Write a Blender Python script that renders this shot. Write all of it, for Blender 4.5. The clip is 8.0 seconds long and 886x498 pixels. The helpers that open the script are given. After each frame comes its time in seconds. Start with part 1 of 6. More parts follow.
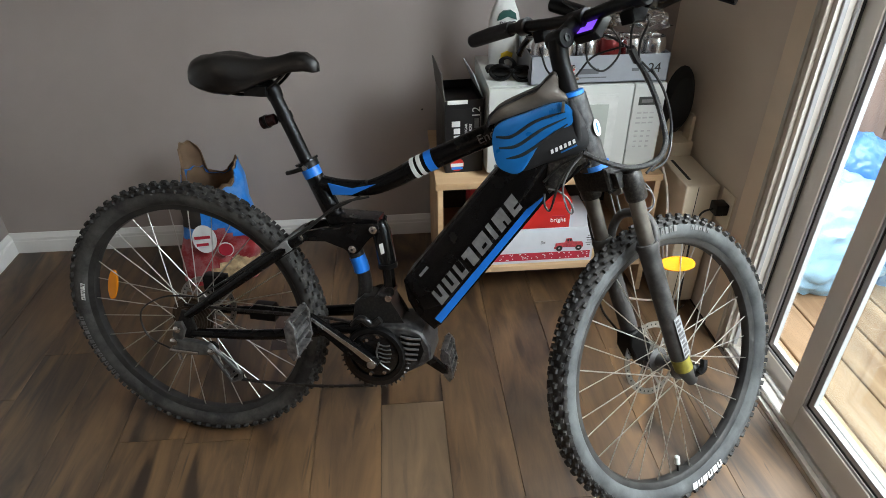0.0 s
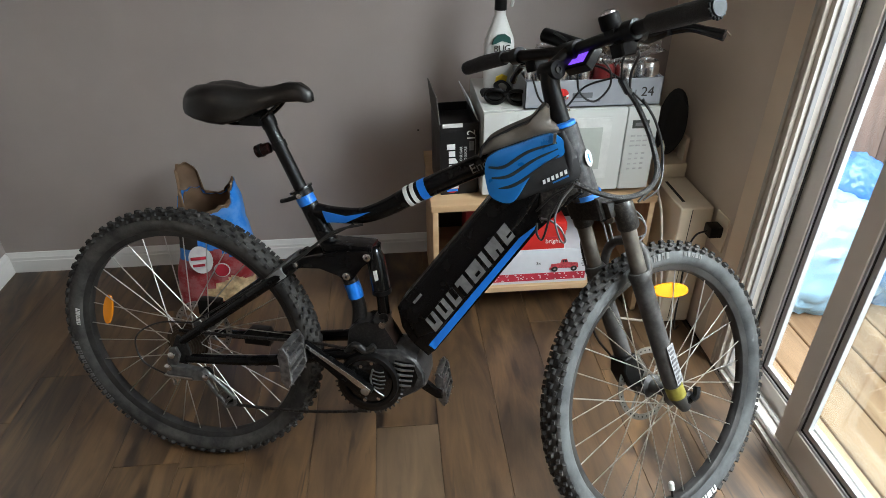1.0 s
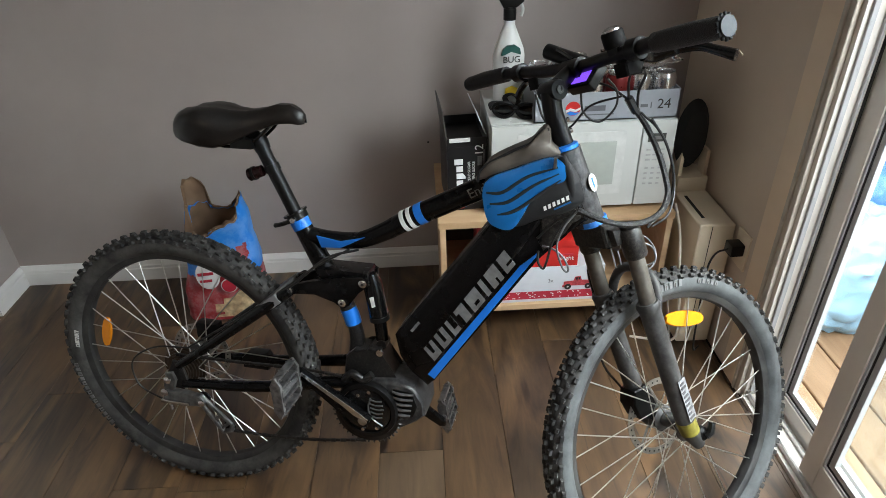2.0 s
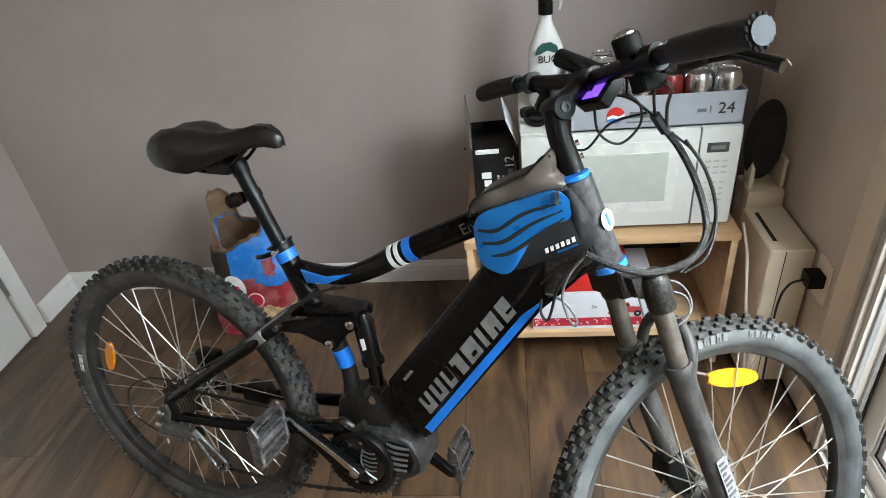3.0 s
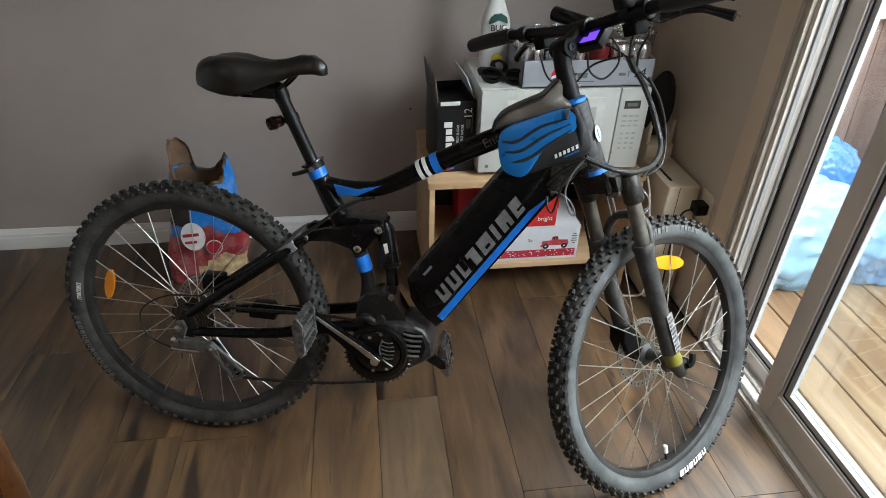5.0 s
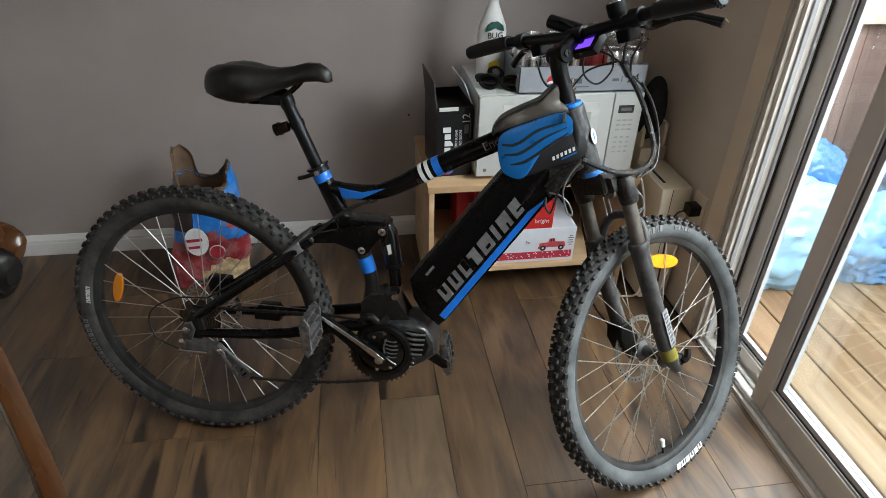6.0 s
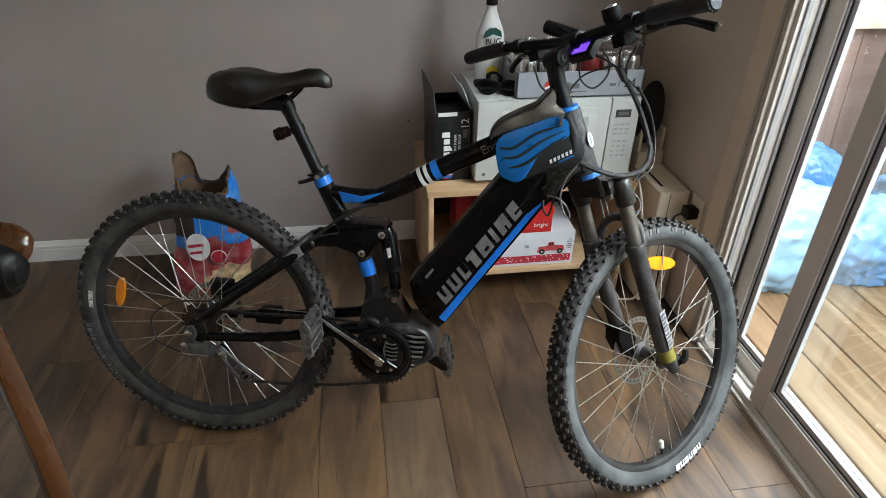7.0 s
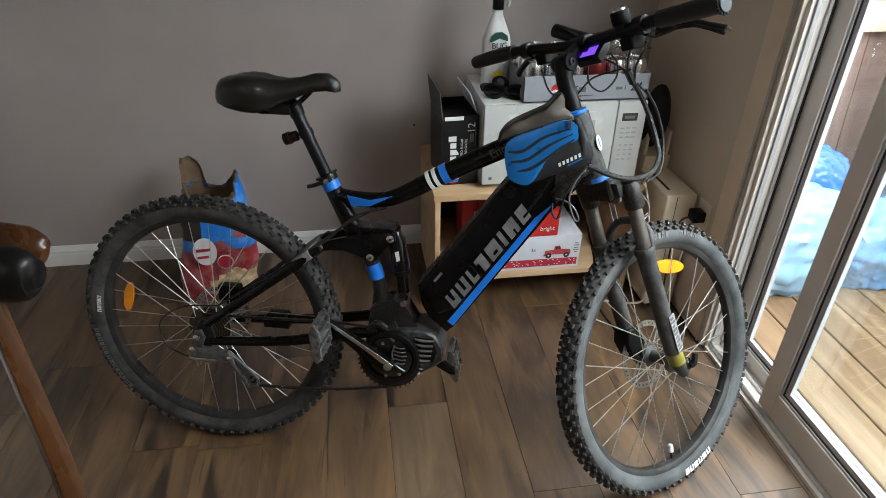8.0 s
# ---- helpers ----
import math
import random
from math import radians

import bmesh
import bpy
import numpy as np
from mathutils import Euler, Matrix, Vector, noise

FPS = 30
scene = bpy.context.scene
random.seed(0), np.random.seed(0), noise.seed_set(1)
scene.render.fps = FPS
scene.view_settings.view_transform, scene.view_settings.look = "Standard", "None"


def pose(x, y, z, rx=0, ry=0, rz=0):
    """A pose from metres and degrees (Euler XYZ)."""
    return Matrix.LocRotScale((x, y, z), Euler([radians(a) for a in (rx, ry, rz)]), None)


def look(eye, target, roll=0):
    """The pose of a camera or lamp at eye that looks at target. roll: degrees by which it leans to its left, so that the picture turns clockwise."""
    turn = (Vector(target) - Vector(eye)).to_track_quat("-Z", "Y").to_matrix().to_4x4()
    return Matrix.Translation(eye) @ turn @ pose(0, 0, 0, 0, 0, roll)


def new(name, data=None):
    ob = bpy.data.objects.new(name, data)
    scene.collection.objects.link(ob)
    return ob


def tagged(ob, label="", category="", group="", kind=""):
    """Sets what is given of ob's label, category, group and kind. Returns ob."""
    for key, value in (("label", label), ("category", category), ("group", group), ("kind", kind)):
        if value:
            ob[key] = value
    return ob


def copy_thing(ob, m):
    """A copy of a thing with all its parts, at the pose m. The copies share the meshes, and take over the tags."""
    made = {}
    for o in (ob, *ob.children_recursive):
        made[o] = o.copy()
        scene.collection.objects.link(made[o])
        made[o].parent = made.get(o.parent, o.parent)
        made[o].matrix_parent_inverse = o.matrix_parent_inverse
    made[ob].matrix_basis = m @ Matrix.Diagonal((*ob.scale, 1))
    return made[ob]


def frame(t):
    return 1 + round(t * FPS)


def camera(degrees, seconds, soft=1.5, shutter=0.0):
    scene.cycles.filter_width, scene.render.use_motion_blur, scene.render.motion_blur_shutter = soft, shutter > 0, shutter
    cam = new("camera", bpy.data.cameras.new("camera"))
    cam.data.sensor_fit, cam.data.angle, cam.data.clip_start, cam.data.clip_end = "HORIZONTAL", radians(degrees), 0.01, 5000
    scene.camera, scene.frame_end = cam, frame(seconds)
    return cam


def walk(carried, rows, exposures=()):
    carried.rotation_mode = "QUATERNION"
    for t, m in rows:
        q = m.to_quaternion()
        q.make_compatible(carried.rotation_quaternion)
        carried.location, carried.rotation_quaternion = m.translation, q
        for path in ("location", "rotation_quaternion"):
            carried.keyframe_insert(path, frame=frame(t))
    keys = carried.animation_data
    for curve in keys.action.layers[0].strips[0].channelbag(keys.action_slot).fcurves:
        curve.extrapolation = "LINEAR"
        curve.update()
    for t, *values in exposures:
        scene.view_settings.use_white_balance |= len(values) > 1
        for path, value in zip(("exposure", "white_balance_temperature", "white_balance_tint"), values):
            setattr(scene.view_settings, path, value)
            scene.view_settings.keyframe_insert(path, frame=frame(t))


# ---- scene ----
cam = camera(70.9, 8.0, soft=0.85)
PATH = [
    (0, (0.304, 0.137, 1.355), (0.431, 1.806, 0.26), -0.6),
    (0.5, (0.315, 0.145, 1.367), (0.443, 1.825, 0.288), -0.6),
    (1, (0.319, 0.153, 1.393), (0.449, 1.837, 0.322), -0.6),
    (2.3, (0.468, 0.302, 1.411), (0.406, 1.989, 0.34), -3.9),
    (2.5, (0.53, 0.363, 1.412), (0.376, 2.043, 0.338), -5.3),
    (3, (0.56, 0.433, 1.386), (0.324, 2.094, 0.297), -6.5),
    (3.5, (0.413, 0.34, 1.366), (0.244, 2.006, 0.273), -5.5),
    (3.7, (0.37, 0.276, 1.355), (0.272, 1.946, 0.259), -3.8),
    (4, (0.259, 0.209, 1.377), (0.369, 1.867, 0.265), -0.7),
    (4.5, (0.219, 0.154, 1.386), (0.443, 1.798, 0.271), 1.3),
    (6, (0.189, 0.078, 1.399), (0.449, 1.734, 0.308), 1.4),
    (6.5, (0.186, 0.068, 1.404), (0.447, 1.729, 0.322), 1.3),
    (7, (0.19, 0.06, 1.4), (0.449, 1.727, 0.327), 1.1),
    (7.5, (0.188, 0.061, 1.4), (0.444, 1.734, 0.334), 0.9),
    (8, (0.176, 0.061, 1.397), (0.428, 1.738, 0.337), 0.8),
]
walk(cam, [(t, look(eye, target, roll)) for t, eye, target, roll in PATH], [(0, 0.33), (1.2, 0.33), (2.3, 0.42), (2.5, 0.47), (3.0, 0.74), (3.5, 0.74), (4.0, 0.41), (4.5, 0.20), (8, 0.19)])

# ---------------------------------------------------------------- light
world = bpy.data.worlds.new("sky")
scene.world = world
world.use_nodes = True
wn = world.node_tree.nodes
sky = wn.new("ShaderNodeTexSky")
sky.sky_type, sky.sun_disc = "NISHITA", False
sky.sun_elevation, sky.sun_rotation = radians(38), radians(75)
sky.air_density, sky.dust_density, sky.ozone_density = 1.0, 4.0, 1.0
wn["Background"].inputs["Strength"].default_value = 0.19
world.node_tree.links.new(sky.outputs["Color"], wn["Background"].inputs["Color"])


def lamp(name, kind, m, energy, colour=(1, 1, 1), **more):
    data = bpy.data.lights.new(name, kind)
    data.energy, data.color = energy, colour
    ob = new(name, data)
    ob.matrix_world = m
    if kind == "AREA":
        data.shape, data.size, data.size_y = "RECTANGLE", more["w"], more["h"]
    elif kind == "SUN":
        data.angle = more["angle"]
    else:
        data.shadow_soft_size = more["size"]
    return ob


# overcast sun, daylight in the sliding door's opening, and the room's ceiling lamp
lamp("sun", "SUN", look((6, -1.5, 5), (1.8, 1.2, 0)), 0.6, (1, 0.97, 0.93), angle=radians(15))
lamp("door_daylight", "AREA", look((2.20, 0.62, 2.30), (1.02, 1.15, 0.0)), 165, (0.87, 0.945, 1.0), w=2.1, h=1.6)
lamp("ceiling_lamp_light", "POINT", pose(-0.75, -1.3, 2.25), 8, (1.0, 0.84, 0.68), size=0.18)

# ---------------------------------------------------------------- materials


def mat(name, colour, rough=0.5, metal=0.0, var=0.12, scale=30, bump=0.1, bump_scale=200, dust=None, dust_amount=0.0, dust_scale=14, coat=0.0, ior=1.45, spec=0.5, dust_edge=0.28):
    m = bpy.data.materials.new(name)
    m.use_nodes = True
    nt = m.node_tree
    b = nt.nodes["Principled BSDF"]
    b.inputs["Metallic"].default_value, b.inputs["Roughness"].default_value = metal, rough
    b.inputs["IOR"].default_value = ior
    b.inputs["Coat Weight"].default_value = coat
    b.inputs["Specular IOR Level"].default_value = spec
    co = nt.nodes.new("ShaderNodeTexCoord")
    n1 = nt.nodes.new("ShaderNodeTexNoise")
    n1.inputs["Scale"].default_value, n1.inputs["Detail"].default_value = scale, 6
    nt.links.new(co.outputs["Object"], n1.inputs["Vector"])
    ramp = nt.nodes.new("ShaderNodeMapRange")
    ramp.inputs["From Min"].default_value, ramp.inputs["From Max"].default_value = 0.3, 0.7
    ramp.inputs["To Min"].default_value, ramp.inputs["To Max"].default_value = 1 - var, 1 + var
    nt.links.new(n1.outputs["Fac"], ramp.inputs["Value"])
    hsv = nt.nodes.new("ShaderNodeHueSaturation")
    hsv.inputs["Color"].default_value = (*colour, 1)
    nt.links.new(ramp.outputs["Result"], hsv.inputs["Value"])
    out = hsv.outputs["Color"]
    rough_out = None
    if dust:
        n2 = nt.nodes.new("ShaderNodeTexNoise")
        n2.inputs["Scale"].default_value, n2.inputs["Detail"].default_value, n2.inputs["Roughness"].default_value = dust_scale, 8, 0.7
        nt.links.new(co.outputs["Object"], n2.inputs["Vector"])
        r2 = nt.nodes.new("ShaderNodeMapRange")
        r2.inputs["From Min"].default_value, r2.inputs["From Max"].default_value = 0.5 - 0.25 * dust_amount, 0.5 + dust_edge - 0.25 * dust_amount
        r2.inputs["To Max"].default_value = min(1.0, dust_amount * 1.6)
        nt.links.new(n2.outputs["Fac"], r2.inputs["Value"])
        mix = nt.nodes.new("ShaderNodeMix")
        mix.data_type = "RGBA"
        nt.links.new(r2.outputs["Result"], mix.inputs["Factor"])
        nt.links.new(out, mix.inputs["A"])
        mix.inputs["B"].default_value = (*dust, 1)
        out = mix.outputs["Result"]
        r3 = nt.nodes.new("ShaderNodeMapRange")
        r3.inputs["To Min"].default_value, r3.inputs["To Max"].default_value = rough, 0.9
        nt.links.new(r2.outputs["Result"], r3.inputs["Value"])
        rough_out = r3.outputs["Result"]
    else:
        r3 = nt.nodes.new("ShaderNodeMapRange")
        r3.inputs["To Min"].default_value, r3.inputs["To Max"].default_value = max(0, rough - 0.08), min(1, rough + 0.08)
        nt.links.new(n1.outputs["Fac"], r3.inputs["Value"])
        rough_out = r3.outputs["Result"]
    nt.links.new(rough_out, b.inputs["Roughness"])
    nt.links.new(out, b.inputs["Base Color"])
    if bump:
        n3 = nt.nodes.new("ShaderNodeTexNoise")
        n3.inputs["Scale"].default_value, n3.inputs["Detail"].default_value = bump_scale, 3
        nt.links.new(co.outputs["Object"], n3.inputs["Vector"])
        bp = nt.nodes.new("ShaderNodeBump")
        bp.inputs["Strength"].default_value, bp.inputs["Distance"].default_value = bump, 0.002
        nt.links.new(n3.outputs["Fac"], bp.inputs["Height"])
        nt.links.new(bp.outputs["Normal"], b.inputs["Normal"])
    return m


def wood_mat(name, dark, light, along=(14, 1.2, 14), rough=0.45, random_tone=0.35, knots=True, bump=0.08, streak=0.0):
    """Wood grain that runs along y, with a tone of its own for each piece."""
    m = bpy.data.materials.new(name)
    m.use_nodes = True
    nt = m.node_tree
    b = nt.nodes["Principled BSDF"]
    co, info = nt.nodes.new("ShaderNodeTexCoord"), nt.nodes.new("ShaderNodeObjectInfo")
    mp = nt.nodes.new("ShaderNodeMapping")
    mp.inputs["Scale"].default_value = along
    nt.links.new(co.outputs["Object"], mp.inputs["Vector"])
    shift = nt.nodes.new("ShaderNodeVectorMath")
    shift.operation = "SCALE"
    shift.inputs["Scale"].default_value = 37.0
    comb = nt.nodes.new("ShaderNodeCombineXYZ")
    for k in "XYZ":
        nt.links.new(info.outputs["Random"], comb.inputs[k])
    nt.links.new(comb.outputs["Vector"], shift.inputs[0])
    add = nt.nodes.new("ShaderNodeVectorMath")
    nt.links.new(mp.outputs["Vector"], add.inputs[0])
    nt.links.new(shift.outputs["Vector"], add.inputs[1])
    n1 = nt.nodes.new("ShaderNodeTexNoise")
    n1.inputs["Scale"].default_value, n1.inputs["Detail"].default_value, n1.inputs["Distortion"].default_value = 1.0, 9, 1.4
    n1.inputs["Roughness"].default_value = 0.62
    nt.links.new(add.outputs["Vector"], n1.inputs["Vector"])
    n2 = nt.nodes.new("ShaderNodeTexNoise")
    n2.inputs["Scale"].default_value, n2.inputs["Detail"].default_value, n2.inputs["Distortion"].default_value = 0.8, 4, 0.8
    nt.links.new(add.outputs["Vector"], n2.inputs["Vector"])
    mul = nt.nodes.new("ShaderNodeMath")
    mul.operation = "MULTIPLY_ADD"
    mul.inputs[1].default_value = 0.6
    nt.links.new(n1.outputs["Fac"], mul.inputs[0])
    m2 = nt.nodes.new("ShaderNodeMath")
    m2.operation = "MULTIPLY_ADD"
    m2.inputs[1].default_value = 0.5
    nt.links.new(n2.outputs["Fac"], m2.inputs[0])
    rt = nt.nodes.new("ShaderNodeMapRange")
    rt.inputs["To Min"].default_value, rt.inputs["To Max"].default_value = -0.05 - random_tone / 2, -0.05 + random_tone / 2
    nt.links.new(info.outputs["Random"], rt.inputs["Value"])
    nt.links.new(rt.outputs["Result"], m2.inputs[2])
    nt.links.new(m2.outputs[0], mul.inputs[2])
    ramp = nt.nodes.new("ShaderNodeValToRGB")
    ramp.color_ramp.elements[0].position, ramp.color_ramp.elements[0].color = 0.32, (*dark, 1)
    ramp.color_ramp.elements[1].position, ramp.color_ramp.elements[1].color = 0.72, (*light, 1)
    nt.links.new(mul.outputs[0], ramp.inputs["Fac"])
    out = ramp.outputs["Color"]
    if knots:
        vo = nt.nodes.new("ShaderNodeTexVoronoi")
        vo.inputs["Scale"].default_value = 0.9
        k2 = nt.nodes.new("ShaderNodeVectorMath")
        k2.operation = "MULTIPLY"
        k2.inputs[1].default_value = (0.33, 2.2, 0.33)
        nt.links.new(add.outputs["Vector"], k2.inputs[0])
        nt.links.new(k2.outputs["Vector"], vo.inputs["Vector"])
        kr = nt.nodes.new("ShaderNodeMapRange")
        kr.inputs["From Min"].default_value, kr.inputs["From Max"].default_value = 0.02, 0.10
        nt.links.new(vo.outputs["Distance"], kr.inputs["Value"])
        mix = nt.nodes.new("ShaderNodeMix")
        mix.data_type = "RGBA"
        nt.links.new(kr.outputs["Result"], mix.inputs["Factor"])
        mix.inputs["A"].default_value = (*[c * 0.35 for c in dark], 1)
        nt.links.new(out, mix.inputs["B"])
        out = mix.outputs["Result"]
    if streak:
        # dark worn streaks and short cracks along the grain
        for scale, low, high, depth in (((9, 1.8, 9), 0.45, 0.68, streak), ((34, 2.6, 34), 0.62, 0.72, min(1, streak * 0.9))):
            sm = nt.nodes.new("ShaderNodeMapping")
            sm.inputs["Scale"].default_value = scale
            nt.links.new(co.outputs["Object"], sm.inputs["Vector"])
            sa = nt.nodes.new("ShaderNodeVectorMath")
            nt.links.new(sm.outputs["Vector"], sa.inputs[0])
            nt.links.new(shift.outputs["Vector"], sa.inputs[1])
            sn = nt.nodes.new("ShaderNodeTexNoise")
            sn.inputs["Scale"].default_value, sn.inputs["Detail"].default_value, sn.inputs["Distortion"].default_value = 1.0, 7, 1.6
            nt.links.new(sa.outputs["Vector"], sn.inputs["Vector"])
            sr = nt.nodes.new("ShaderNodeMapRange")
            sr.inputs["From Min"].default_value, sr.inputs["From Max"].default_value = low, high
            sr.inputs["To Max"].default_value = depth
            nt.links.new(sn.outputs["Fac"], sr.inputs["Value"])
            sx_ = nt.nodes.new("ShaderNodeMix")
            sx_.data_type = "RGBA"
            nt.links.new(sr.outputs["Result"], sx_.inputs["Factor"])
            nt.links.new(out, sx_.inputs["A"])
            sx_.inputs["B"].default_value = (*[c * 0.6 for c in dark], 1)
            out = sx_.outputs["Result"]
    nt.links.new(out, b.inputs["Base Color"])
    rr = nt.nodes.new("ShaderNodeMapRange")
    rr.inputs["To Min"].default_value, rr.inputs["To Max"].default_value = rough + 0.12, rough - 0.08
    nt.links.new(n1.outputs["Fac"], rr.inputs["Value"])
    nt.links.new(rr.outputs["Result"], b.inputs["Roughness"])
    bp = nt.nodes.new("ShaderNodeBump")
    bp.inputs["Strength"].default_value, bp.inputs["Distance"].default_value = bump, 0.003
    nt.links.new(n1.outputs["Fac"], bp.inputs["Height"])
    nt.links.new(bp.outputs["Normal"], b.inputs["Normal"])
    return m


def glass_mat(name, tint=(1, 1, 1), rough=0.0):
    m = bpy.data.materials.new(name)
    m.use_nodes = True
    b = m.node_tree.nodes["Principled BSDF"]
    b.inputs["Base Color"].default_value = (*tint, 1)
    b.inputs["Transmission Weight"].default_value, b.inputs["Roughness"].default_value, b.inputs["IOR"].default_value = 1.0, rough, 1.45
    return m


def glow_mat(name, colour, strength):
    m = bpy.data.materials.new(name)
    m.use_nodes = True
    b = m.node_tree.nodes["Principled BSDF"]
    b.inputs["Base Color"].default_value = (0.02, 0.02, 0.03, 1)
    b.inputs["Emission Color"].default_value, b.inputs["Emission Strength"].default_value = (*colour, 1), strength
    b.inputs["Roughness"].default_value = 0.2
    return m


HEADD = mat("dusty_grey_head_tube", (0.018, 0.018, 0.02), 0.33, var=0.2, bump=0.05, dust=(0.15, 0.15, 0.15), dust_amount=0.30, dust_scale=55)
MUD = mat("mud_spattered_black_paint", (0.006, 0.006, 0.006), 0.32, var=0.2, bump=0.15, dust=(0.15, 0.135, 0.118), dust_amount=0.20, dust_scale=170, dust_edge=0.22)
DUST = (0.16, 0.145, 0.125)
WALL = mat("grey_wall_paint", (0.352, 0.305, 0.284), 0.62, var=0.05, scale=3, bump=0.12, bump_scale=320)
# same grey paint, coloured paler and warmer to carry the east wall's light
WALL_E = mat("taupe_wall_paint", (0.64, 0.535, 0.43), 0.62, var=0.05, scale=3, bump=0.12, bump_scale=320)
CEIL = mat("ceiling_paint", (0.75, 0.74, 0.72), 0.8, bump=0.2, bump_scale=150)
TRIM = mat("white_trim_paint", (0.70, 0.69, 0.67), 0.38, var=0.05, scale=9, bump=0.03)
CASE = mat("cream_casing_paint", (0.74, 0.60, 0.44), 0.4, var=0.05, scale=7, bump=0.03)
VINYL = mat("cream_vinyl_profile", (0.70, 0.655, 0.595), 0.35, var=0.05, scale=6, bump=0.02)
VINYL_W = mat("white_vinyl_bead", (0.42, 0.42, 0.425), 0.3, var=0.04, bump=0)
ALU = mat("aluminium_track", (0.62, 0.62, 0.62), 0.32, metal=1.0, var=0.1, scale=60)
SEAL = mat("black_rubber_seal", (0.02, 0.02, 0.02), 0.6, bump=0)
PANE = glass_mat("window_glass", (0.91, 0.98, 0.975))
PLANK = wood_mat("brown_laminate_floor", (0.018, 0.0090, 0.0042), (0.212, 0.116, 0.049), (8, 1.5, 8), 0.42, 0.05, bump=0.09, streak=0.95)
PLANK_L = wood_mat("pale_brown_laminate_floor", (0.045, 0.026, 0.0135), (0.235, 0.152, 0.084), (9, 1.6, 9), 0.42, 0.05, bump=0.07, streak=0.5)
PLANK.node_tree.nodes["Principled BSDF"].inputs["Specular IOR Level"].default_value = 1.0
PLANK_L.node_tree.nodes["Principled BSDF"].inputs["Specular IOR Level"].default_value = 1.0
GROOVE = mat("dark_floor_joint", (0.008, 0.006, 0.005), 0.8, bump=0)
DECK = wood_mat("weathered_cedar_deck", (0.19, 0.105, 0.052), (0.44, 0.29, 0.17), (10, 1.0, 10), 0.7, 0.3)
FENCE = wood_mat("weathered_fence_board", (0.13, 0.080, 0.062), (0.31, 0.205, 0.165), (11, 11, 1.0), 0.8, 0.2)
FENCE_RAIL = mat("pale_fence_rail", (0.58, 0.50, 0.38), 0.8, var=0.25, scale=25, bump=0.4, bump_scale=60)
PINE = wood_mat("pale_pine_shelf", (0.36, 0.22, 0.11), (0.60, 0.42, 0.25), (1.4, 12, 12), 0.5, 0.1, knots=False)
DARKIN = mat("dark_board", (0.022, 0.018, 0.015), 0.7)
WHITE_P = mat("white_enamel", (0.49, 0.50, 0.475), 0.3, var=0.03, scale=8, bump=0)
CREAM_P = mat("yellowed_plastic", (0.76, 0.655, 0.50), 0.45, var=0.06, scale=8, bump=0.02)
BLACK_P = mat("black_plastic", (0.0035, 0.0035, 0.0035), 0.38, bump=0.06, spec=0.28)
BLACK_G = mat("glossy_black_plastic", (0.005, 0.005, 0.005), 0.16, bump=0)
PAINT = mat("black_frame_paint", (0.0028, 0.0028, 0.003), 0.26, var=0.1, bump=0.02, spec=0.28)
PAINT_D = mat("muddy_black_frame_paint", (0.007, 0.007, 0.007), 0.30, var=0.1, bump=0.1, dust=(0.12, 0.11, 0.10), dust_amount=0.12, dust_scale=190, spec=0.45, dust_edge=0.2)
FORK_D = mat("dusty_fork_casting", (0.022, 0.022, 0.022), 0.40, var=0.15, bump=0.05, dust=(0.11, 0.105, 0.10), dust_amount=0.36, dust_scale=26)
BLUE = mat("bright_blue_paint", (0.010, 0.155, 0.58), 0.35, var=0.05, bump=0.02)
BLUE_D = mat("dusty_blue_paint", (0.02, 0.20, 0.66), 0.4, var=0.05, dust=DUST, dust_amount=0.2, dust_scale=40)
RUBBER = mat("dusty_tyre_rubber", (0.014, 0.014, 0.014), 0.72, var=0.2, scale=25, bump=0.15, bump_scale=160, dust=(0.125, 0.120, 0.110), dust_amount=0.42, dust_scale=9)
RUBBER_F = mat("grey_tyre_sidewall", (0.038, 0.041, 0.043), 0.72, var=0.2, scale=20, bump=0.1, bump_scale=160, dust=(0.115, 0.124, 0.124), dust_amount=0.5, dust_scale=8)
KNOB = mat("tread_knob_rubber", (0.013, 0.013, 0.013), 0.7, var=0.2, bump=0.1, dust=(0.105, 0.10, 0.092), dust_amount=0.36, dust_scale=30)
RIM = mat("black_alloy_rim", (0.014, 0.014, 0.014), 0.4, var=0.1, dust=(0.075, 0.073, 0.068), dust_amount=0.3, dust_scale=20)
STEEL = mat("spoke_steel", (0.60, 0.59, 0.57), 0.36, metal=1.0, var=0.1, bump=0)
DSTEEL = mat("dull_steel", (0.36, 0.35, 0.33), 0.38, metal=1.0, var=0.2, scale=60)
CHAIN = mat("oily_chain_steel", (0.022, 0.020, 0.018), 0.38, metal=0.5, var=0.3, scale=80)
SILVER = mat("polished_crank_alloy", (0.62, 0.62, 0.62), 0.24, metal=1.0, var=0.1, scale=40)
AMBER = mat("amber_reflector_plastic", (0.74, 0.25, 0.010), 0.2, var=0.05, bump=0.1, bump_scale=500)
DKRED = mat("dark_red_lens", (0.016, 0.006, 0.006), 0.22, bump=0)
WHITE_I = mat("white_print", (0.66, 0.66, 0.65), 0.5, bump=0)
GREY_I = mat("worn_grey_print", (0.13, 0.13, 0.13), 0.5, var=0.25, scale=60, bump=0)
SCREEN = glow_mat("violet_display", (0.20, 0.07, 1.0), 1.1)
VINYLBLK = mat("saddle_vinyl", (0.007, 0.006, 0.0055), 0.34, var=0.1, bump=0.12, bump_scale=420)
FABRIC = mat("black_bag_fabric", (0.009, 0.009, 0.010), 0.7, bump=0.3, bump_scale=600)
